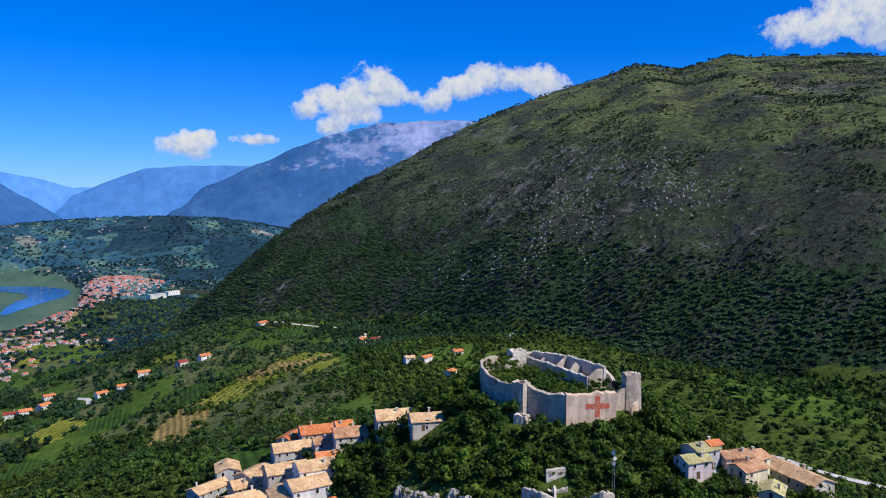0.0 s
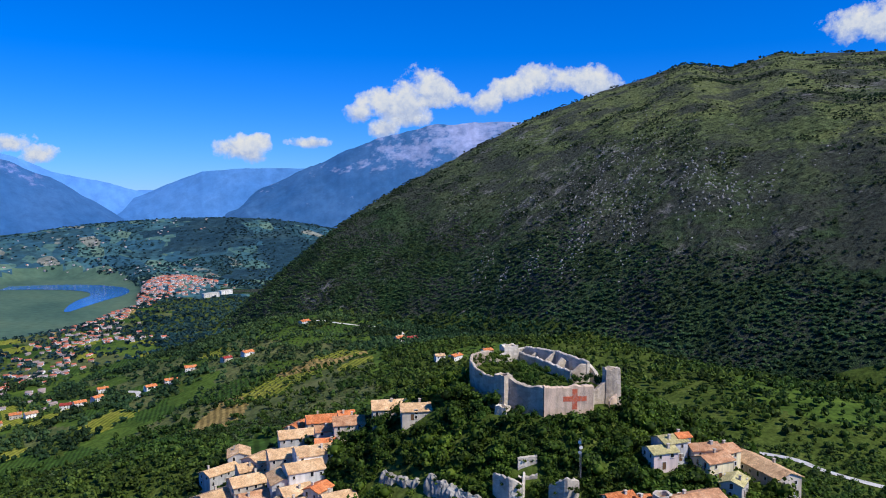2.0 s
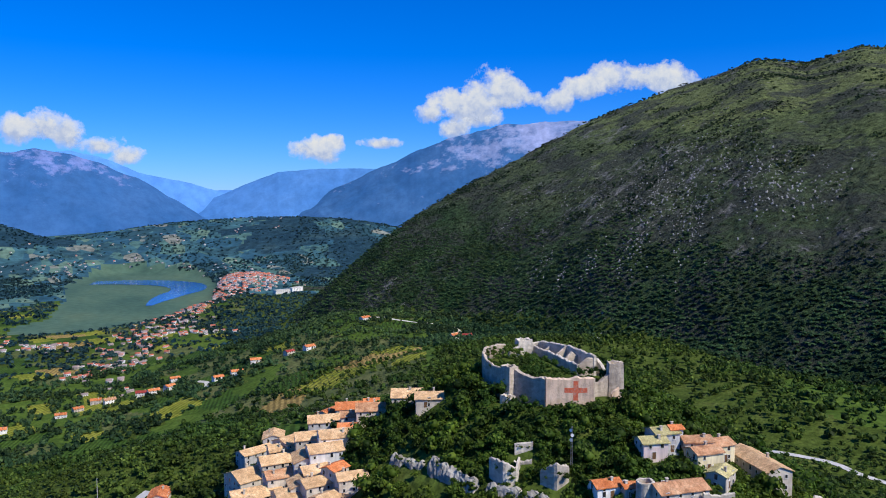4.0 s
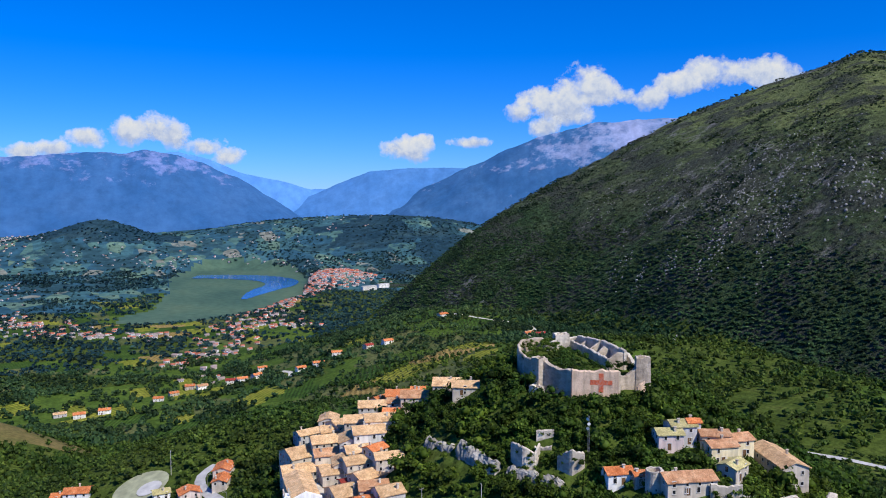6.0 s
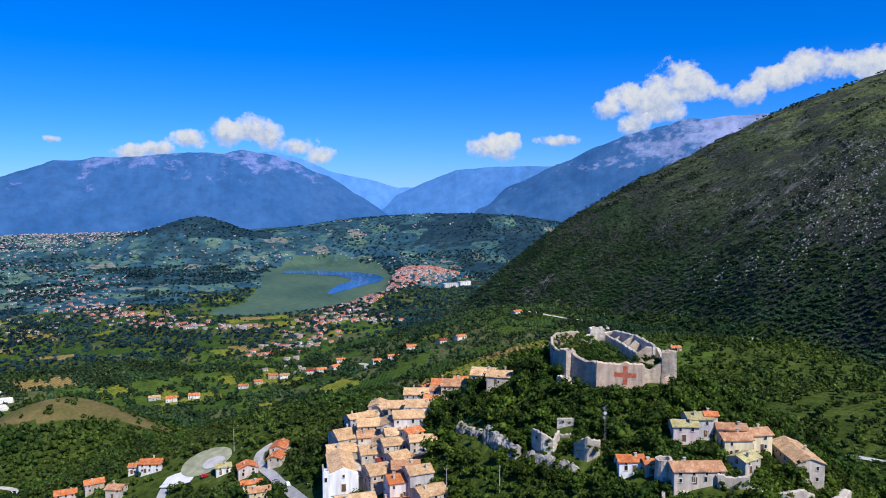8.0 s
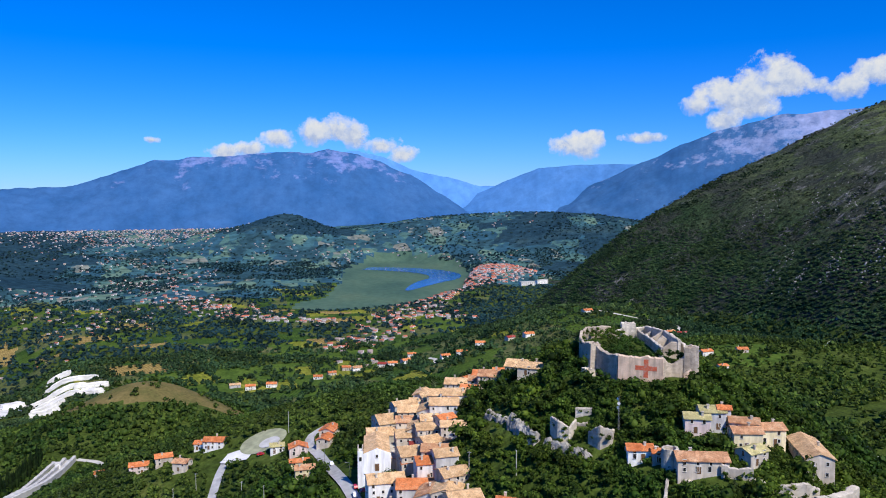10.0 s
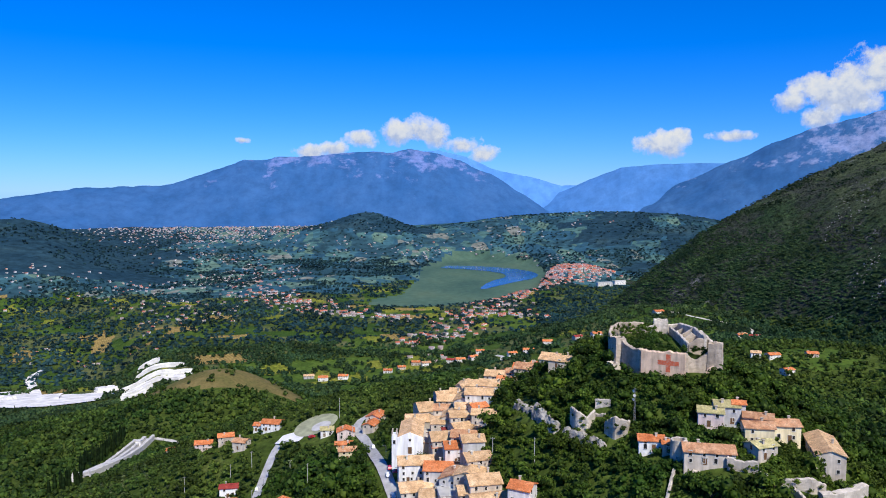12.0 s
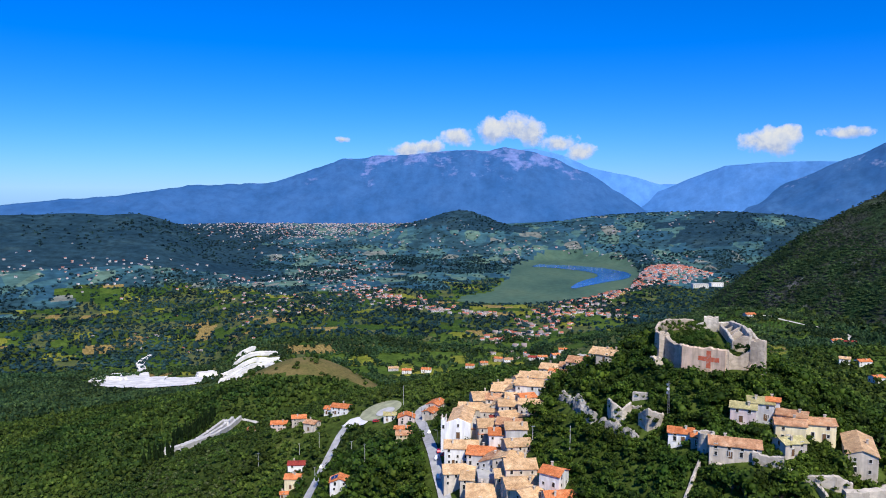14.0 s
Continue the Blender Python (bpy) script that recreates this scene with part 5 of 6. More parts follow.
# ---------------- the walled terrace with cypresses ----------------
for off, up, label in ((0, 4, "long pale wall of a cemetery terrace"), (-8, 2.5, "lower pale wall of a cemetery terrace"), (7, 4.5, "upper pale wall of a cemetery terrace")):
    line = [(-141 + off, 389), (-136 + off, 406), (-132 + off, 430), (-132 + off, 462), (-130 + off, 486)]
    ruin(line, [ground_z(*p) + up for p in line], 110, label, 2.4, 0.3, CONCRETE, "wall", "cemetery_wall")
strip("pavement", [(-137, 390), (-132, 410), (-128, 432), (-128, 462), (-126, 488)], 9, CONCRETE, "pale paved cemetery terrace", 1.0, category="pavement")


def chapel(x, y):
    root = tagged(new("chapel"), "small square pale tomb chapel on the terrace", "chapel")
    root.matrix_basis = pose(x, y, ground_z(x, y), 0, 0, 8)
    part("wall", box_bm(-2, 2, -2, 2, -2, 5, bevel=0.08), WALLS["white"], root)
    part("cornice", box_bm(-2.2, 2.2, -2.2, 2.2, 5, 5.35), TRIM, root)
    add_window(root, "door", pose(0, -2.0, 0.1))
    BLOCKED.append((x, y, 4))


chapel(-143, 386)
chapel(-131, 474)
CYP_SPOTS = [(-149 + 0.1 * i - (i * 5 % 3) * 1.6, 412 + i * 3.4, 12 + (i * 7 % 5) * 1.1) for i in range(24)] + [(-152 + 2.4 * i, 366 + (i * 5 % 4) * 3.5, 11 + (i * 3 % 4)) for i in range(9)]
for _i in range(12):
    BLOCKED.append((-141 + _i, 378 + 10 * _i, 9))
    BLOCKED.append((-128 + _i * 0.3, 372 + 10 * _i, 7))


def patch(name, cx, cy, rx, ry, material, label, lift=0.5):
    """An oval of surface laid over the ground."""
    V, F = [], []
    for i in range(6):
        for j in range(36):
            a = j * math.pi / 18
            k = i / 5 + 0.001
            x, y = cx + rx * k * math.cos(a), cy + ry * k * math.sin(a)
            V.append((x, y, ground_z(x, y) + lift))
    for i in range(5):
        for j in range(36):
            a, b = i * 36 + j, i * 36 + (j + 1) % 36
            F += [(a, a + 36, b + 36), (a, b + 36, b)]
    return tagged(new(name, quick_mesh(name, V, F, [material], smooth=True)), label, "square", kind="structure")


patch("square", 33.5, 295, 12.5, 13, plain("worn_turf", (0.30, 0.31, 0.20), 0.95, 0.1, 0.25, 5), "round open square of worn turf beside the road")
patch("pavement", 37, 290, 5.5, 5.5, CONCRETE, "pale paved circle in the square", 0.9)
for q in ((36, 293, 15), (37, 283, 12), (37, 272, 8)):
    BLOCKED.append(q)

# ---------------- clouds ----------------


def make_cloud():
    """Glowing cloud for flat planes: torn edges, sunlit brighter tops and greyer hollows painted into the emission."""
    m = Nodes("glowing_cloud", 1.0, 0.0)
    tc = m.n.new("ShaderNodeTexCoord").outputs["Object"]
    sep = m.n.new("ShaderNodeSeparateXYZ")
    m.l.new(tc, sep.inputs[0])
    u, v = sep.outputs[0], sep.outputs[1]
    fall = m.math("SQRT", m.math("ADD", m.math("MULTIPLY", u, u), m.math("MULTIPLY", v, v)))
    big, fine = m.noise(190, 8, rough=0.60), m.noise(60, 7, rough=0.66)
    dens = m.math("SUBTRACT", m.math("ADD", m.math("MULTIPLY", big, 1.55), m.math("MULTIPLY", fine, 0.55)), m.math("ADD", m.math("MULTIPLY", fall, 0.95), 0.35))
    alpha = m.split(m.ramp(dens, (0.0, 0.0), (0.16, 0.6), (0.40, 1.0)))
    # painted shading: lighter with height, greyer where the noise is low
    tone = m.math("ADD", m.math("MULTIPLY", fine, 0.9), m.math("MULTIPLY", v, 0.32))
    col = m.ramp(tone, (0.28, (0.52, 0.64, 0.92)), (0.48, (0.80, 0.87, 1.0)), (0.68, (0.96, 0.98, 1.0)))
    em, tr, mx = m.n.new("ShaderNodeEmission"), m.n.new("ShaderNodeBsdfTransparent"), m.n.new("ShaderNodeMixShader")
    m.l.new(col, em.inputs["Color"])
    em.inputs["Strength"].default_value = 0.74
    m.l.new(alpha, mx.inputs[0])
    m.l.new(tr.outputs[0], mx.inputs[1])
    m.l.new(em.outputs[0], mx.inputs[2])
    m.l.new(mx.outputs[0], m.n["Material Output"].inputs["Surface"])
    return m.mat


CLOUD = make_cloud()


def cloud(label, *lobes):
    """A bank of cloud made of a few lobes; each lobe: azimuth, elevation, width, height in degrees."""
    root = tagged(new("cloud"), label, "cloud", "clouds", "structure")
    root.location = (OX, OY, 340)
    for i, (az, el, w, h) in enumerate(lobes):
        r = 4860 + 6 * i
        bm = bmesh.new()
        bmesh.ops.create_grid(bm, x_segments=2, y_segments=2, size=1.0)
        d = Vector((math.sin(radians(az)) * math.cos(radians(el)), math.cos(radians(az)) * math.cos(radians(el)), math.sin(radians(el))))
        m = d.to_track_quat("Z", "Y").to_matrix().to_4x4()
        m.translation = d * r
        s = Matrix.Diagonal((-r * math.tan(radians(w / 2)) * 1.45, r * math.tan(radians(h / 2)) * 1.45, 1, 1))
        part("cloud_lobe", bm, CLOUD, root, at=m @ s)


cloud("towering white summer cloud over the bare mountain", (28.8, 6.3, 2.6, 1.5), (30.4, 6.9, 3.0, 2.4), (32.2, 7.2, 3.4, 3.0), (33.6, 8.0, 3.4, 3.0), (35.2, 7.6, 3.0, 2.2), (36.6, 7.3, 2.0, 1.2), (30.6, 5.2, 2.6, 1.7), (32.4, 5.9, 4.6, 1.7))
cloud("long white cloud bank above the mountain shoulder", (38.4, 7.1, 2.6, 1.6), (40.4, 7.9, 3.2, 1.8), (42.4, 8.6, 3.8, 2.2), (44.6, 8.6, 3.8, 2.0), (46.8, 8.2, 3.4, 2.2))
cloud("small torn cloud low over the shoulder", (42.4, 5.4, 1.8, 0.9), (43.6, 5.7, 1.4, 0.7))
cloud("white cloud resting on the blue mountain", (-6.4, 3.0, 2.6, 1.2), (-4.8, 3.2, 2.8, 1.2), (-2.6, 4.0, 2.8, 1.6), (0.0, 4.5, 2.6, 2.0), (1.8, 4.9, 3.0, 2.2), (3.0, 4.3, 2.6, 1.8), (5.2, 3.6, 3.0, 1.4), (6.8, 2.9, 2.6, 1.4))
cloud("small white puff of cloud", (20.2, 3.6, 4.2, 1.9), (21.2, 4.1, 2.0, 1.0))
cloud("faint wisp of cloud", (25.0, 4.0, 3.6, 0.9))
cloud("tall white cloud above the ridge", (65.0, 11.2, 6.0, 2.6), (68.5, 12.2, 7.0, 4.0), (70.0, 10.6, 5.0, 2.6))
cloud("tiny wisp of cloud", (-11.6, 3.75, 1.2, 0.6))

# ---------------- trees ----------------
tree_rng = np.random.default_rng(7)
ICO_V = np.array([(0, -0.5257, 0.8507), (0.8507, 0, 0.5257), (0.8507, 0, -0.5257), (-0.8507, 0, -0.5257), (-0.8507, 0, 0.5257), (-0.5257, 0.8507, 0),
                  (0.5257, 0.8507, 0), (0.5257, -0.8507, 0), (-0.5257, -0.8507, 0), (0, -0.5257, -0.8507), (0, 0.5257, -0.8507), (0, 0.5257, 0.8507)])
_d = np.linalg.norm(ICO_V[:, None] - ICO_V[None], axis=2)
ICO_F = []
for _i in range(12):
    for _j in range(_i + 1, 12):
        for _k in range(_j + 1, 12):
            if max(_d[_i, _j], _d[_j, _k], _d[_i, _k]) < 1.1:
                _n = np.cross(ICO_V[_j] - ICO_V[_i], ICO_V[_k] - ICO_V[_i])
                ICO_F.append((_i, _j, _k) if _n @ ICO_V[_i] > 0 else (_i, _k, _j))
ICO_F = np.array(ICO_F)


def crown(leaves, size, lumps, rng, flat=0.85, core=0.72, loose=0.62):
    """A crown 1 in radius round (0, 0, 0): a few uneven lumps with loose leaf sprays over them."""
    V, F, n = [], [], 0
    mids = []
    for i in range(lumps):
        a, e, q = rng.uniform(0, 2 * math.pi), rng.uniform(-0.35, 0.75), (0.0 if i == 0 else rng.uniform(0.3, 0.62))
        c = np.array((math.cos(a) * q, math.sin(a) * q, e * 0.55 * flat + (0.1 if i == 0 else 0)))
        s = (0.74 if i == 0 else rng.uniform(0.34, 0.55))
        mids.append((c, s))
        v = ICO_V * (s * core) * rng.uniform(0.82, 1.18, (12, 1)) * np.array((1, 1, flat)) + c
        V.append(v)
        F.append(ICO_F + n)
        n += 12
    mids = mids or [(np.zeros(3), 0.7)]
    for i in range(leaves):
        c, s = mids[rng.integers(len(mids))]
        d = rng.normal(size=3)
        d[2] = abs(d[2]) * 0.9 - 0.25
        d /= np.linalg.norm(d)
        p = c + d * s * rng.uniform(0.72, 1.08) * np.array((1, 1, flat))
        d = d + rng.normal(size=3) * loose + np.array((0, 0, 0.3))
        d /= np.linalg.norm(d)
        t = np.cross(d, rng.normal(size=3))
        t /= np.linalg.norm(t) + 1e-6
        b = np.cross(d, t)
        out = d * rng.uniform(-0.12, 0.3)
        k = size * rng.uniform(0.6, 1.25)
        V.append(np.array((p - t * k * 0.5, p + b * k * 0.42 + out * k, p + t * k * 0.5, p - b * k * 0.42 + out * k * 0.5)))
        F.append(np.array(((0, 1, 2), (0, 2, 3))) + n)
        n += 4
    return np.concatenate(V), np.concatenate(F)


def limbs(rng, h):
    """A tapered trunk with a few limbs, as arrays."""
    V, F, n = [], [], 0

    def rod(a, b, ra, rb):
        nonlocal n
        a, b = np.array(a, float), np.array(b, float)
        d = (b - a) / np.linalg.norm(b - a)
        u = np.cross(d, (0.3, 0.9, 0.1))
        u /= np.linalg.norm(u)
        w = np.cross(d, u)
        for c, r in ((a, ra), (b, rb)):
            for k in range(5):
                g = k * 2 * math.pi / 5
                V.append(c + r * (math.cos(g) * u + math.sin(g) * w))
        for k in range(5):
            i, j = n + k, n + (k + 1) % 5
            F.extend(((i, j, j + 5), (i, j + 5, i + 5)))
        n += 10
    rod((0, 0, -0.6), (0.05, 0, h * 0.6), 0.10, 0.06)
    for k in range(4):
        a = k * 1.7 + rng.uniform(0, 1)
        rod((0.03, 0, h * (0.35 + 0.06 * k)), (math.cos(a) * 0.45, math.sin(a) * 0.45, h * (0.75 + 0.08 * k)), 0.045, 0.015)
    return np.array(V), np.array(F)


def scatter(protos, xs, ys, radius, lift, squash=(0.85, 1.25)):
    """One pair of arrays from many crowns set on the ground."""
    zs = height(xs, ys)
    V, F, n = [], [], 0
    order = tree_rng.integers(len(protos), size=len(xs))
    for k, (pv, pf) in enumerate(protos):
        m = np.where(order == k)[0]
        if not len(m):
            continue
        a, s = tree_rng.uniform(0, 2 * math.pi, len(m)), radius[m]
        q = tree_rng.uniform(*squash, len(m))
        c, w = np.cos(a), np.sin(a)
        X = (pv[None, :, 0] * c[:, None] - pv[None, :, 1] * w[:, None]) * s[:, None] + xs[m][:, None]
        Y = (pv[None, :, 0] * w[:, None] + pv[None, :, 1] * c[:, None]) * s[:, None] + ys[m][:, None]
        Z = pv[None, :, 2] * (s * q)[:, None] + (zs[m] + s * lift)[:, None]
        V.append(np.stack([X, Y, Z], -1).reshape(-1, 3))
        F.append((pf[None] + (np.arange(len(m)) * len(pv))[:, None, None]).reshape(-1, 3) + n)
        n += len(m) * len(pv)
    return np.concatenate(V), np.concatenate(F)


def clear_of(xs, ys, extra=0.0):
    ok = np.ones(len(xs), bool)
    for x, y, r in BLOCKED:
        if r > 0:
            ok &= (xs - x) ** 2 + (ys - y) ** 2 > (r + extra) ** 2
    for way, width in ROADS:
        w = max(width) if isinstance(width, (list, tuple)) else width
        for (ax, ay), (bx, by) in zip(way, way[1:]):
            l2 = (bx - ax) ** 2 + (by - ay) ** 2
            t = np.clip(((xs - ax) * (bx - ax) + (ys - ay) * (by - ay)) / l2, 0, 1)
            ok &= np.hypot(xs - ax - t * (bx - ax), ys - ay - t * (by - ay)) > w / 2 + 2.2 + extra * 0.5
    # the castle and its ward
    ok &= (((xs - 188.5) / 20) ** 2 + ((ys - 171) / 30) ** 2 > 1)
    # open grass between the old houses
    ok &= ((xs - 187) / 19) ** 2 + ((ys - 142) / 6.0) ** 2 > 1
    # the feet of the cliffs
    for x, y, r in ((130, 178, 4), (132, 168, 4), (133, 158, 4.5), (134.5, 149, 4.5), (138, 140, 4), (143, 131, 4), (148, 123, 4), (152, 126, 3.5), (158, 116, 3.5)):
        ok &= (xs - x) ** 2 + (ys - y) ** 2 > r * r
    ok &= ((xs - 201) / 6) ** 2 + ((ys - 91) / 8) ** 2 > 1
    return ok


def grid(r0, r1, a0, a1, gap):
    n = int(2 * r1 / gap)
    g = (np.arange(n) - n / 2) * gap
    X, Y = np.meshgrid(g, g)
    X = (X + tree_rng.uniform(-0.45, 0.45, X.shape) * gap).ravel() + OX
    Y = (Y + tree_rng.uniform(-0.45, 0.45, Y.shape) * gap).ravel() + OY
    r, az = polar(X, Y)
    k = (r > r0) & (r < r1) & (az > a0) & (az < a1)
    return X[k], Y[k], r[k], az[k]


NEAR_CROWNS = [crown(112, 0.27, 4, tree_rng, core=0.60, loose=0.55) for _ in range(9)]
MID_CROWNS = [crown(34, 0.44, 2, tree_rng, core=0.64, loose=0.55) for _ in range(8)]
FAR_CROWNS = [crown(13, 0.74, 1, tree_rng, core=0.72) for _ in range(8)]
TUFTS = [crown(9, 1.1, 0, tree_rng, 0.8) for _ in range(8)]


def wood(name, label, protos, xs, ys, radius, lift, material, squash=(0.85, 1.25)):
    v, f = scatter(protos, xs, ys, radius, lift, squash)
    return tagged(new(name, quick_mesh(name, v, f, [material])), label, "trees", kind="stuff")


def in_fields(x, y, k):
    """How likely a tree is: thick in scrub, hedges along parcels, few on open fields."""
    lot, edge = parcels(x, y)
    row = pick_of(np.floor(lot * 97), 2.0, 3)
    r, az = polar(x, y)
    p = np.where((edge < 6) & (row > 0.2), 0.75, 0.035)
    woods = fbm(x, y, 170, 3, 17) + fbm(x, y, 60, 2, 18) * 0.3
    p = np.where(woods > np.where((az > 5) & (r < 1150), 0.34, 0.14), 0.93, p)
    p = np.where(k == 10, np.maximum(p, 0.28), p)
    p = np.where(k == 0, 0.95, p)
    return np.where((k == 2) | (k == 3) | (k == 5) | (k == 6), 0.0, np.where(k == 4, 0.14, p))


# the nearest slope, tree by tree
X, Y, R, AZ = grid(125, 310, -33, 76, 4.1)
hill = ((X - 165) / 150) ** 2 + ((Y - 150) / 125) ** 2 < 1
keep = clear_of(X, Y, 0.6) & (tree_rng.random(len(X)) < np.where(hill, 0.98, 0.9)) & (height(X, Y) > 60)
X, Y = X[keep], Y[keep]
size = (1.5 + 3.0 * tree_rng.random(len(X)) ** 1.7) * (1 + 0.35 * fbm(X, Y, 30, 2, 8))
pick = (X > 105) & (X < 235) & (Y > 40) & (Y < 152)
pick &= np.cumsum(pick) <= 300
near = ~pick & (X > 62) & (X < 250)
wood("woodland", "dense broadleaf woodland covering the castle hill", NEAR_CROWNS, X[near], Y[near], size[near], 0.75, LEAF)
near = ~pick & ~near
wood("woodland", "broadleaf scrub and young trees below the road", MID_CROWNS, X[near], Y[near], size[near], 0.75, LEAF)
sx, sy = np.array([150.0, 153, 156.5, 160, 163.5, 148, 166]), np.array([206.0, 204.5, 203.5, 204.5, 207, 210, 211])
wood("woodland", "leafy trees crowding the end house of the village", NEAR_CROWNS, sx, sy, np.array([2.6, 2.9, 3.0, 2.8, 2.7, 2.4, 2.4]), 0.9, LEAF)


def tree_things(xs, ys, radius):
    """Single trees with trunk and crown; alike ones share their meshes."""
    rng = np.random.default_rng(21)
    kinds = []
    for v, f in NEAR_CROWNS:
        up = v.copy()
        up[:, 2] += 1.0
        tv, tf = limbs(rng, 1.1)
        kinds.append((quick_mesh("trunk", tv, tf, [BARK]), quick_mesh("crown", up, f, [LEAF])))
    zs = height(xs, ys)
    for i in range(len(xs)):
        trunk_me, crown_me = kinds[i % len(kinds)]
        root = new("tree")
        s = radius[i]
        root.matrix_basis = pose(xs[i], ys[i], zs[i] - s * 0.2, 0, 0, rng.uniform(0, 360)) @ Matrix.Diagonal((s, s, s * rng.uniform(0.9, 1.25), 1))
        tagged(root, "broadleaf tree with a full green crown on the slope" if s > 2.6 else "small bushy green tree on the wooded slope", "tree", "trees of the castle hill")
        for nm, me in (("trunk", trunk_me), ("crown", crown_me)):
            o = new(nm, me)
            o.parent = root


tree_things(X[pick], Y[pick], size[pick])

X, Y, R, AZ = grid(310, 470, -36, 78, 4.6)
k = zone(X, Y)
p = np.where((AZ > 3) & (AZ < 30), in_fields(X, Y, k), np.where((AZ > 14) & ((fbm(X, Y, 75, 3, 9) > 0.3) | (k == 7)), 0.45, 0.96))
keep = clear_of(X, Y) & (tree_rng.random(len(X)) < p)
X, Y = X[keep], Y[keep]
wood("woodland", "mixed woodland and scrub on the lower slopes", MID_CROWNS, X, Y, tree_rng.uniform(1.5, 3.5, len(X)) * (1 + 0.35 * fbm(X, Y, 40, 2, 8)), 0.6, LEAF_SLOPE)

# undergrowth between the trees of the castle hill
X, Y, R, AZ = grid(125, 330, -33, 76, 3.0)
keep = clear_of(X, Y, 0.2) & (((X - 165) / 150) ** 2 + ((Y - 150) / 135) ** 2 < 1)
X, Y = X[keep], Y[keep]
wood("undergrowth", "thick green undergrowth between the trees of the castle hill", FAR_CROWNS, X, Y, tree_rng.uniform(0.9, 1.9, len(X)), 0.45, LEAF)

# bushes inside the castle and creepers on the ruins
bx, by = tree_rng.uniform(169, 208, 520), tree_rng.uniform(146, 198, 520)
inside = ((((bx - 187) / 16.5) ** 2 + ((by - 172) / 25) ** 2 < 1) & (bx < 192.5 + (by - 170) * 0.12)) | ((bx > 192) & (bx < 204) & (by > 148) & (by < 156))
bx, by = bx[inside], by[inside]
bv, bf = scatter(NEAR_CROWNS, bx, by, tree_rng.uniform(0.7, 1.6, len(bx)), 0.45)
bv[:, 2] += 272.9 - 267.0 + (bv[:, 1] - 150) * 0.115
tagged(new("bushes", quick_mesh("bushes", bv, bf, [LEAF])), "green bushes filling the castle ward", "bushes", kind="stuff")

# low bushes crowding the old houses, the castle foot and the ruins
bx, by = tree_rng.uniform(126, 224, 4200), tree_rng.uniform(66, 152, 4200)
near_old = np.zeros(len(bx), bool)
for x, y, r in BLOCKED:
    if 140 < x < 222 and 70 < y < 150 and r > 0:
        d = np.hypot(bx - x, by - y)
        near_old |= (d < r + 5.5)
for x, y, r in BLOCKED:
    if 120 < x < 230 and 60 < y < 156 and r > 0:
        near_old &= (bx - x) ** 2 + (by - y) ** 2 > (r * 0.72) ** 2
near_old |= (((bx - 187) / 19) ** 2 + ((by - 141) / 7.5) ** 2 < 1) & (by < np.maximum(147 - (bx - 175.6) * 0.6, 139)) & (tree_rng.random(len(bx)) < 0.6)
bx, by = bx[near_old], by[near_old]
wood("bushes", "low green bushes crowding the old walls", MID_CROWNS, bx, by, tree_rng.uniform(0.9, 2.2, len(bx)), 0.5, LEAF)

# valley woods, hedges and lone trees
X, Y, R, AZ = grid(470, 860, -38, 78, 6.6)
k = zone(X, Y)
p = in_fields(X, Y, k)
p = np.where((AZ > 27) & (k != 2), np.where((fbm(X, Y, 90, 3, 9) > 0.22) | (k == 7), 0.42, 0.96), p)
keep = clear_of(X, Y) & (tree_rng.random(len(X)) < p)
X, Y = X[keep], Y[keep]
wood("valley_woods", "olive-green woods on the hills above the valley", FAR_CROWNS, X, Y, tree_rng.uniform(2.0, 4.8, len(X)) * (1 + 0.3 * fbm(X, Y, 60, 2, 8)), 0.5, LEAF_SLOPE)

X, Y, R, AZ = grid(860, 1300, -38, 78, 8.2)
k = zone(X, Y)
p = in_fields(X, Y, k)
p = np.where((AZ > 30) & (k != 2), np.maximum(p, 0.45), p)
keep = clear_of(X, Y) & (tree_rng.random(len(X)) < p)
X, Y = X[keep], Y[keep]
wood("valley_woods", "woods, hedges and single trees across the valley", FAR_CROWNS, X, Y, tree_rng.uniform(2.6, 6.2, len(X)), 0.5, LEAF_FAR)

X, Y, R, AZ = grid(1300, 2900, -38, 30, 13.0)
k = zone(X, Y)
p = np.where(k == 5, 0.10 + 0.75 * (np.abs(fbm(X, Y, 260, 2, 12)) < 0.09) + 0.7 * (fbm(X, Y, 150, 2, 17) > 0.25), in_fields(X, Y, k))
keep = (tree_rng.random(len(X)) < p) & clear_of_lake(X, Y)
X, Y = X[keep], Y[keep]
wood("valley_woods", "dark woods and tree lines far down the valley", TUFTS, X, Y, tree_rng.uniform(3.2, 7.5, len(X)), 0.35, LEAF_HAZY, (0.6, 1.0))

X, Y, R, AZ = grid(2500, 3900, -34, 30, 19.0)
k = zone(X, Y)
keep = tree_rng.random(len(X)) < np.where((k == 5) | (k == 6), 0.12 + 0.5 * (np.abs(fbm(X, Y, 330, 3, 12)) < 0.10) + 0.5 * (fbm(X, Y, 200, 3, 17) > 0.2), 0.0)
X, Y = X[keep], Y[keep]
wood("distant_woods", "copses and tree lines on the far hills, coloured with blue haze", TUFTS, X, Y, tree_rng.uniform(3.6, 8.0, len(X)), 0.3, LEAF_HAZY, (0.5, 0.8))

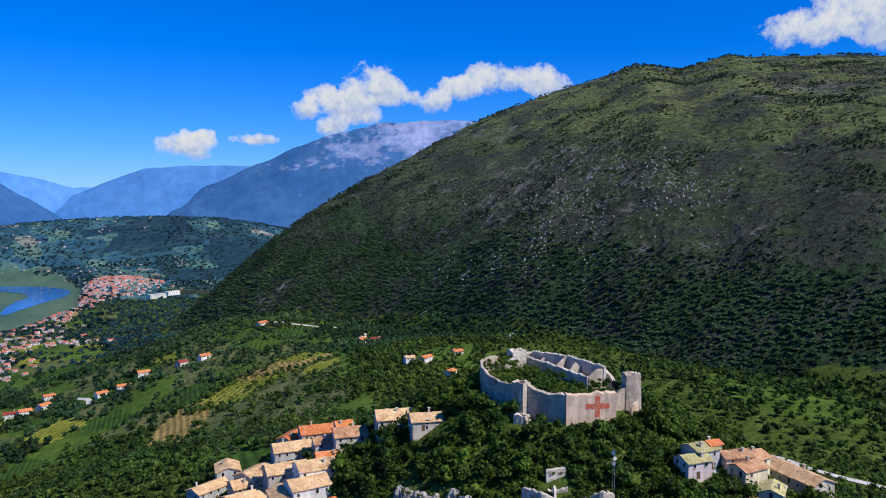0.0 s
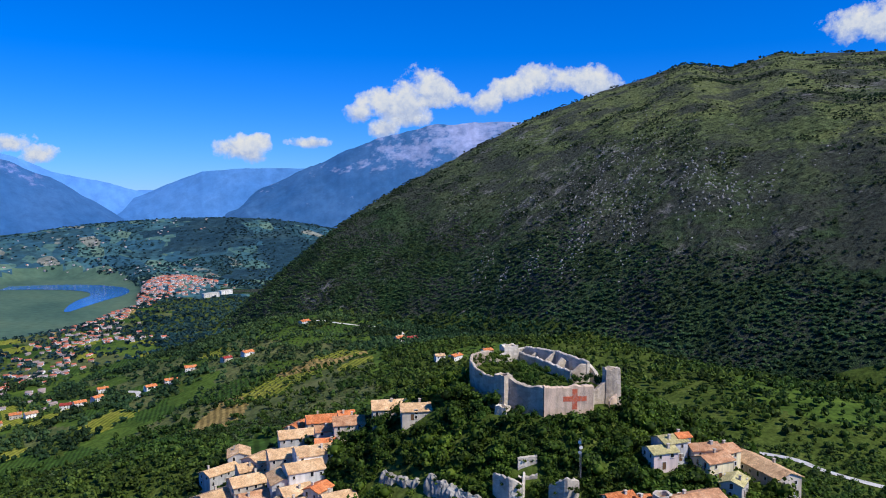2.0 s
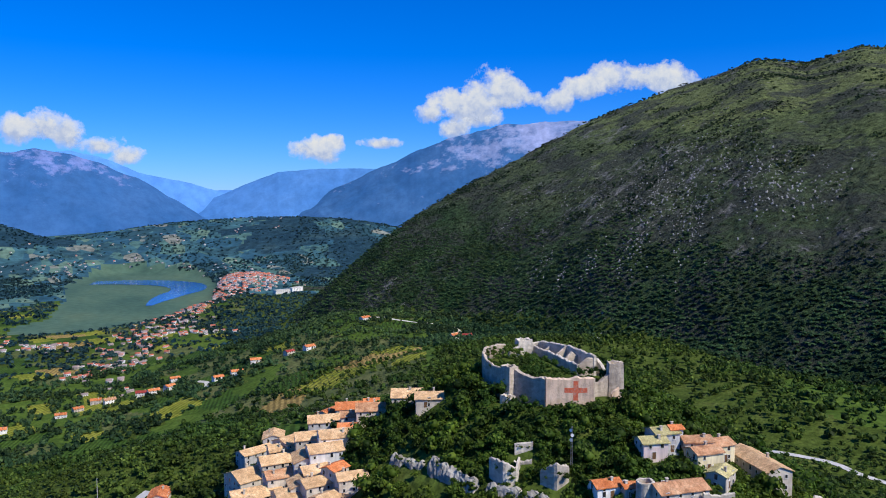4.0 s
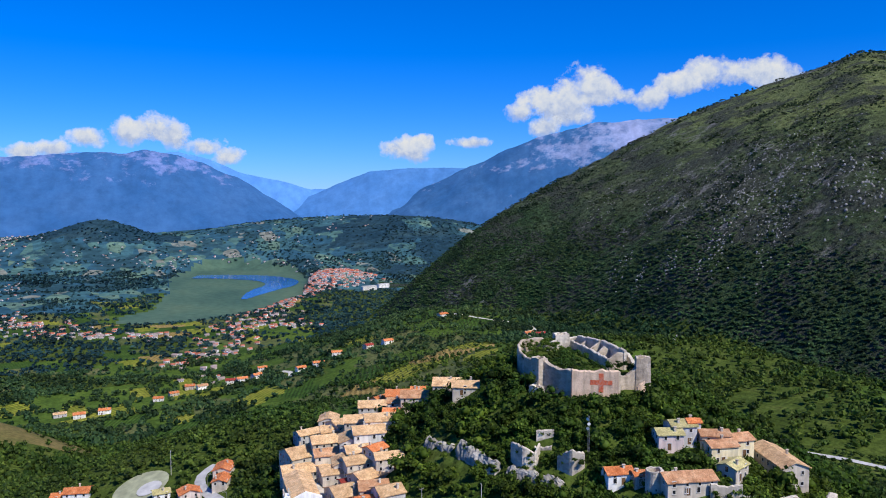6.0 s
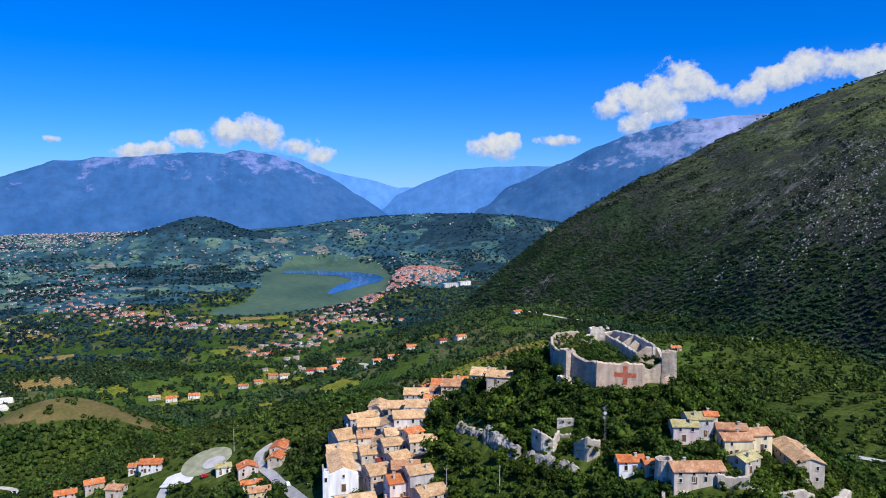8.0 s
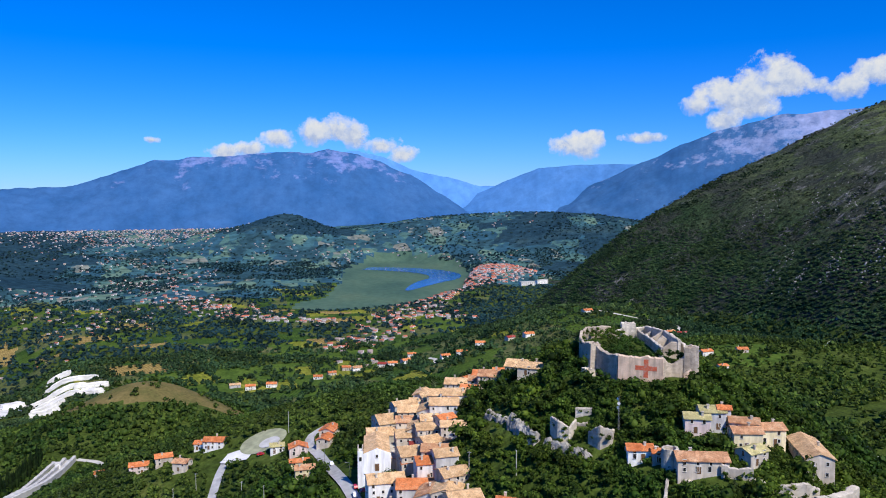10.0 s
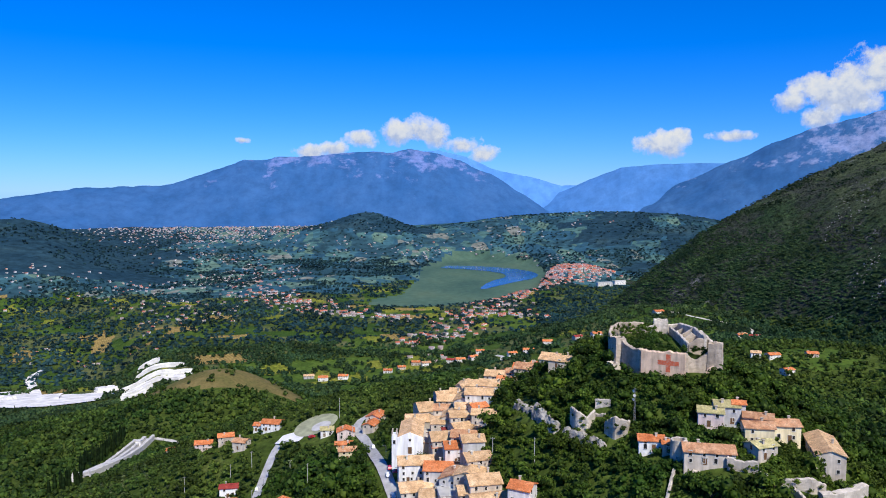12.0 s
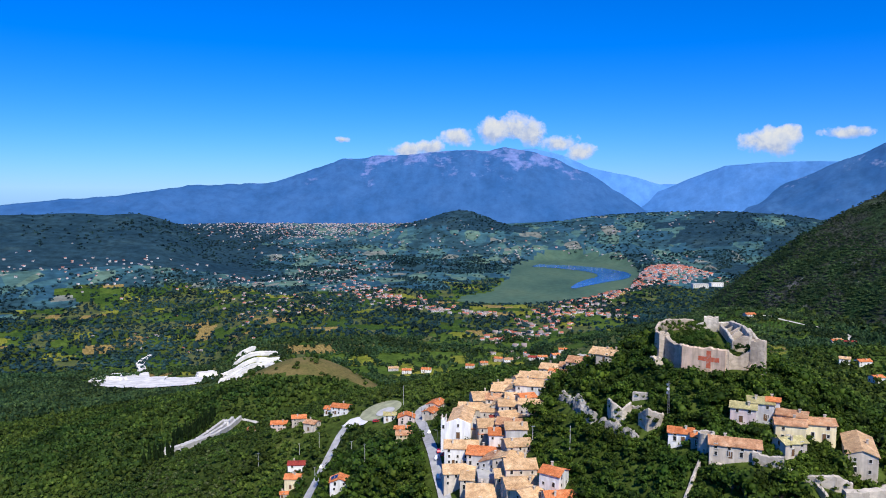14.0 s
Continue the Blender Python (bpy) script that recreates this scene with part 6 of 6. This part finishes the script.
# the mountain: close dark wood low down, scrub in belts above, lone dark bushes on the green top
X, Y, R, AZ = grid(640, 2000, 12, 76, 6.0)
Z = height(X, Y)
k = zone(X, Y)
low = step(330, 210, Z + fbm(X, Y, 140, 3, 14) * 80)
belt = fbm(X, Y, 150, 5, 15)
clump = fbm(X, Y, 42, 3, 24)
high = step(420, 560, Z + fbm(X, Y, 200, 3, 26) * 90)
p = 0.10 + 0.85 * low + 0.6 * ((belt > 0.0) & (clump > -0.15)) * (1 - high) + 0.55 * (clump > 0.34)
p = np.where(high > 0.5, 0.035 + 0.5 * (clump > 0.33) + 0.45 * (belt > 0.25), p)
keep = (k == 2) & (tree_rng.random(len(X)) < p * 0.95)
X, Y, low, high, clump = X[keep], Y[keep], low[keep], high[keep], clump[keep]
foot = low + tree_rng.uniform(-0.4, 0.4, len(low)) > 0.5
dark = ~foot & ((clump > 0.25) | (tree_rng.random(len(low)) < 0.2))
rest = ~foot & ~dark
wood("mountain_woods", "close dark wood on the foot of the mountain", FAR_CROWNS, X[foot], Y[foot], tree_rng.uniform(2.2, 5.0, foot.sum()), 0.25, LEAF_FAR, (0.45, 0.75))
wood("mountain_scrub", "dark green bushes in clumps over the mountainside", TUFTS, X[dark], Y[dark], tree_rng.uniform(1.3, 3.8, dark.sum()), 0.4, SCRUB, (0.6, 1.1))
wood("mountain_scrub", "dry grey-brown heath dotted over the mountainside", TUFTS, X[rest], Y[rest], tree_rng.uniform(0.9, 2.6, rest.sum()), 0.35, HEATH, (0.5, 0.9))
# a broken line of trees along the crest
CA = tree_rng.uniform(35, 76, 520)
CA = CA[(fbm(CA * 40, CA * 0, 60, 3, 27) > 0.0) | (tree_rng.random(len(CA)) < 0.2)]
CR = np.interp(CA, MT_AZ, MT_RC) - tree_rng.uniform(2, 30, len(CA))
wood("mountain_woods", "wind-bent dark trees along the mountain crest", FAR_CROWNS, OX + CR * np.sin(np.radians(CA)), OY + CR * np.cos(np.radians(CA)), tree_rng.uniform(2.0, 5.0, len(CA)), 0.6, SCRUB, (0.7, 1.1))


def limestone():
    """Broken limestone ribs on the mountainside."""
    rng = np.random.default_rng(31)
    xs, ys, sz = [], [], []
    for az, r, count, sp, big in ((45.5, 1190, 420, 90, 2.0), (47.5, 1130, 300, 80, 2.0), (43.8, 1240, 300, 90, 1.8), (51.5, 1080, 160, 55, 2.6), (38.5, 1330, 160, 70, 1.6), (34.5, 1400, 140, 70, 1.5), (42.5, 1050, 150, 45, 2.4), (53, 1030, 120, 50, 2.6),
                             (55.5, 1010, 90, 45, 2.0), (39.5, 1075, 70, 24, 2.4), (37.2, 1085, 60, 18, 2.2), (46.5, 1020, 150, 40, 1.8), (50, 1200, 160, 90, 1.6), (60, 1050, 70, 70, 1.5), (36, 1150, 60, 30, 1.8), (40, 1250, 120, 60, 1.6), (42, 1330, 160, 110, 1.6), (48, 1350, 130, 110, 1.5)):
        cx, cy = place_of(az, r)
        u = rng.normal(size=count) * sp * 0.9
        w = rng.normal(size=count) * sp * 0.10 + np.sin(np.arange(count) * 0.7) * sp * 0.32 + u * 0.18
        a = radians(az)
        xs.append(cx + math.sin(a) * u + math.cos(a) * w)
        ys.append(cy + math.cos(a) * u - math.sin(a) * w)
        sz.append(rng.uniform(0.3, 1.0, count) ** 2.2 * big * 0.8)
    xs, ys, sz = np.concatenate(xs), np.concatenate(ys), np.concatenate(sz)
    zs = height(xs, ys)
    V = ICO_V[None] * rng.uniform(0.55, 1.35, (len(xs), 12, 1)) * sz[:, None, None] * np.stack([rng.uniform(0.7, 1.5, len(xs)), rng.uniform(0.7, 1.5, len(xs)), rng.uniform(0.7, 1.9, len(xs))], -1)[:, None, :]
    V = V + np.stack([xs, ys, zs], -1)[:, None, :]
    F = ICO_F[None] + (np.arange(len(xs)) * 12)[:, None, None]
    tagged(new("limestone_outcrops", quick_mesh("limestone_outcrops", V.reshape(-1, 3), F.reshape(-1, 3), [RIB])), "broken grey limestone ribs on the mountainside", "rocks", kind="stuff")


limestone()


def grove(cx, cy, nx, ny, gap, yaw, label):
    """Olive trees in rows."""
    c, s = math.cos(radians(yaw)), math.sin(radians(yaw))
    i, j = np.meshgrid(np.arange(nx) - nx / 2, np.arange(ny) - ny / 2)
    u, v = i.ravel() * gap + tree_rng.uniform(-0.8, 0.8, nx * ny), j.ravel() * gap * 1.25 + tree_rng.uniform(-0.8, 0.8, nx * ny)
    xs, ys = cx + u * c - v * s, cy + u * s + v * c
    ok = clear_of(xs, ys)
    wood("olive_grove", label, MID_CROWNS, xs[ok], ys[ok], tree_rng.uniform(1.5, 2.3, ok.sum()), 0.8, LEAF_OLIVE)


for gx, gy, nx, ny, gap, yaw in ((215, 400, 14, 12, 7, 20), (160, 330, 10, 8, 6.5, -10), (300, 560, 18, 12, 8, 15), (420, 900, 22, 14, 9, 5), (100, 420, 14, 10, 7, 30), (-70, 250, 12, 9, 6.5, 5), (-110, 330, 12, 9, 6.5, 20), (330, 760, 20, 12, 9, 25)):
    grove(gx, gy, nx, ny, gap, yaw, "rows of grey-green olive trees on the slope")


def cypress(x, y, h, w):
    root = new("cypress")
    z = ground_z(x, y)
    root.matrix_basis = pose(x, y, z, 0, 0, (x * 37 + y * 17) % 360) @ Matrix.Diagonal((w, w, h, 1))
    tagged(root, "dark slender cypress beside the walled terrace", "tree", "cypresses")
    for nm, me in CYPRESS:
        o = new(nm, me)
        o.parent = root


def cypress_meshes():
    rng = np.random.default_rng(4)
    V, F, n = [], [], 0
    for k in range(7):
        q = (k + 0.5) / 7
        s = math.sin(math.pi * (0.15 + 0.83 * q)) ** 0.8
        v = ICO_V * np.array((s, s, 0.13)) * rng.uniform(0.8, 1.2, (12, 1)) + np.array((0, 0, 0.08 + q * 0.92))
        V.append(v)
        F.append(ICO_F + n)
        n += 12
    tv, tf = limbs(rng, 0.3)
    tv[:, :2] *= 0.8
    return (("trunk", quick_mesh("trunk", tv * np.array((1, 1, 0.3)), tf, [BARK])), ("crown", quick_mesh("crown", np.concatenate(V), np.concatenate(F), [LEAF_CYPRESS])))


CYPRESS = cypress_meshes()
for cx, cy, ch in CYP_SPOTS:
    cypress(cx, cy, ch, 1.5)


# ---------------- creepers, poles, cars and other small things ----------------


def creepers():
    rng = np.random.default_rng(17)
    V, F, n = [], [], 0
    for way, tops in RUINS:
        if way[0][0] < 0:
            continue
        acc = [0.0]
        for (ax, ay), (bx, by) in zip(way, way[1:]):
            acc.append(acc[-1] + math.hypot(bx - ax, by - ay))
        for _ in range(int(acc[-1] * 0.75)):
            q = rng.uniform(0, acc[-1])
            x, y = np.interp(q, acc, [p[0] for p in way]), np.interp(q, acc, [p[1] for p in way])
            top = np.interp(q, acc, tops)
            x, y = x + rng.normal() * 1.3, y + rng.normal() * 1.3
            z = rng.uniform(min(max(ground_z(x, y), top - 7), top - 0.5), top - 0.2)
            v, f = NEAR_CROWNS[rng.integers(len(NEAR_CROWNS))]
            s = rng.uniform(0.6, 1.5)
            V.append(v * s + np.array((x, y, z)))
            F.append(f + n)
            n += len(v)
    tagged(new("creepers", quick_mesh("creepers", np.concatenate(V), np.concatenate(F), [LEAF])), "green creepers and bushes growing over the ruins", "plants", kind="stuff")


creepers()


def rod_bm(a, b, r0, r1, n=8, bm=None):
    bm = bm or bmesh.new()
    a, b = Vector(a), Vector(b)
    q = (b - a).to_track_quat("Z", "Y").to_matrix().to_4x4()
    q.translation = (a + b) / 2
    bmesh.ops.create_cone(bm, cap_ends=True, segments=n, radius1=r0, radius2=r1, depth=(b - a).length, matrix=q)
    return bm


def utility_pole(x, y, h=9.0, yaw=0):
    root = tagged(new("utility_pole"), "slender grey utility pole with a cross-arm", "pole", "utility poles")
    root.matrix_basis = pose(x, y, ground_z(x, y), 0, 0, yaw)
    part("pole", rod_bm((0, 0, -0.5), (0, 0, h), 0.16, 0.09), CONCRETE, root)
    part("cross_arm", box_bm(-0.8, 0.8, -0.06, 0.06, h - 0.5, h - 0.36), METAL, root)
    for k in (-0.7, 0, 0.7):
        part("insulator", rod_bm((k, 0, h - 0.36), (k, 0, h - 0.1), 0.05, 0.03, 6), WALLS["white"], root)


for px, py, ph in ((40, 205, 11), (47, 296, 12), (28, 232, 10), (-8, 262, 9), (2, 268, 9), (57, 258, 8), (-34, 268, 9), (118, 150, 8), (131, 132, 9), (12, 218, 9)):
    utility_pole(px, py, ph, (px * 13) % 90)


def street_lamp(x, y, yaw):
    root = tagged(new("street_lamp"), "grey metal street lamp beside the road", "lamp", "street lamps")
    root.matrix_basis = pose(x, y, ground_z(x, y), 0, 0, yaw)
    part("pole", rod_bm((0, 0, -0.3), (0, 0, 6.5), 0.09, 0.06), METAL, root)
    part("arm", rod_bm((0, 0, 6.4), (1.3, 0, 6.7), 0.05, 0.04), METAL, root)
    part("lamp_head", box_bm(1.1, 1.75, -0.12, 0.12, 6.62, 6.78, bevel=0.03), METAL, root)


for lx, ly, la in ((15, 232, 180), (16, 262, 180), (61, 268, 0), (66, 240, 180), (76, 196, 180), (82, 168, 180)):
    street_lamp(lx, ly, la)


def car(x, y, yaw, paint, words):
    """A small parked car: body, cabin glass, wheels with tyre and hub."""
    z = ground_z(x, y) + 0.45
    root = tagged(new("car"), f"small {words} car parked beside the street", "car", "parked cars")
    root.matrix_basis = pose(x, y, z, 0, 0, yaw)
    bm = box_bm(-2.0, 2.0, -0.85, 0.85, 0.3, 0.85, bevel=0.12)
    made = bmesh.ops.create_cube(bm, size=1.0)["verts"]
    for v in made:
        top = v.co.z > 0
        v.co = Vector((v.co.x * (2.0 if top else 2.7) - 0.2, v.co.y * (1.35 if top else 1.6), 1.42 if top else 0.84))
    part("body", bm, paint, root)
    bm = bmesh.new()
    made = bmesh.ops.create_cube(bm, size=1.0)["verts"]
    for v in made:
        top = v.co.z > 0
        v.co = Vector((v.co.x * (2.04 if top else 2.6) - 0.2, v.co.y * (1.38 if top else 1.58), 1.34 if top else 0.92))
    part("windows", bm, GLASS, root)
    for wx in (-1.25, 1.25):
        for wy in (-0.8, 0.8):
            w = part("wheel", rod_bm((wx, wy - 0.09, 0.3), (wx, wy + 0.09, 0.3), 0.3, 0.3, 14), TYRE, root)
            part("rim", rod_bm((wx, wy - 0.1, 0.3), (wx, wy + 0.1, 0.3), 0.17, 0.17, 10), METAL, w)


car(77.2, 176, 98, CAR_WHITE, "white")
car(79.5, 160, 100, CAR_WHITE, "white")
car(77.8, 182, 97, CAR_RED, "red")
car(69.0, 228, 100, CAR_WHITE, "white")
car(10.5, 238, 92, CAR_WHITE, "white")
car(33, 279, 20, CAR_RED, "red")

# a red canopy by the church, and panels on a roof


def canopy(x, y, yaw):
    root = tagged(new("canopy"), "small red canopy on four posts beside the church", "canopy")
    root.matrix_basis = pose(x, y, ground_z(x, y), 0, 0, yaw)
    bm = bmesh.new()
    bmesh.ops.create_cone(bm, cap_ends=True, segments=4, radius1=2.6, radius2=0.2, depth=1.0, matrix=pose(0, 0, 3.1, 0, 0, 45))
    part("cover", bm, CAR_RED, root)
    for k in range(4):
        a = math.pi / 4 + k * math.pi / 2
        part("post", rod_bm((2.3 * math.cos(a), 2.3 * math.sin(a), -0.3), (2.3 * math.cos(a), 2.3 * math.sin(a), 2.7), 0.05, 0.05, 6), METAL, root)


canopy(80.8, 173.5, 5)


def solar_panels(host):
    """Dark panels laid on the roof slope that faces the sun."""
    root = tagged(new("solar_panels"), "dark blue solar panels laid on an orange tiled roof", "solar panel")
    w, d, h, pitch = 7 * 1.1, 8.5 * 1.1, 5 * 0.9, 0.38
    tilt = math.degrees(math.atan(pitch))
    for i in range(3):
        for j in range(2):
            y = d * (0.10 + 0.17 * j)
            m = host.matrix_basis @ pose(-0.5 + (i - 1) * 1.25, y + 0.6, h + 0.2 + pitch * (d / 2 - y - 0.6) + 0.22, -tilt, 0, 0)
            cell = part("panel", box_bm(-0.58, 0.58, -0.75, 0.75, 0, 0.06, bevel=0.01), SOLAR, root, at=m)
            part("panel_rim", box_bm(-0.61, 0.61, -0.78, 0.78, -0.02, 0.045), METAL, cell)


solar_panels(SOLAR_HOUSE)


def telecom_mast(x, y, h):
    root = tagged(new("telecom_mast"), "thin lattice mast with white dish aerials among trees", "mast")
    root.location = (x, y, ground_z(x, y))
    for k in range(3):
        a = k * 2.094
        part("leg", rod_bm((0.4 * math.cos(a), 0.4 * math.sin(a), -0.5), (0.22 * math.cos(a), 0.22 * math.sin(a), h), 0.06, 0.05, 6), METAL, root)
    for i in range(int(h)):
        part("brace", rod_bm((0.36, 0, i + 0.3), (-0.18, 0.3, i + 1.0), 0.025, 0.025, 5), METAL, root)
    for z, a in ((h - 1, 200), (h - 2.5, 240), (h - 4, 210)):
        bm = bmesh.new()
        bmesh.ops.create_cone(bm, cap_ends=True, segments=16, radius1=0.55, radius2=0.2, depth=0.3, matrix=pose(0.5 * math.cos(radians(a)), 0.5 * math.sin(radians(a)), z, 90, 0, a - 90))
        part("dish", bm, WALLS["white"], root, "white dish aerial")


telecom_mast(164.5, 123, 13)
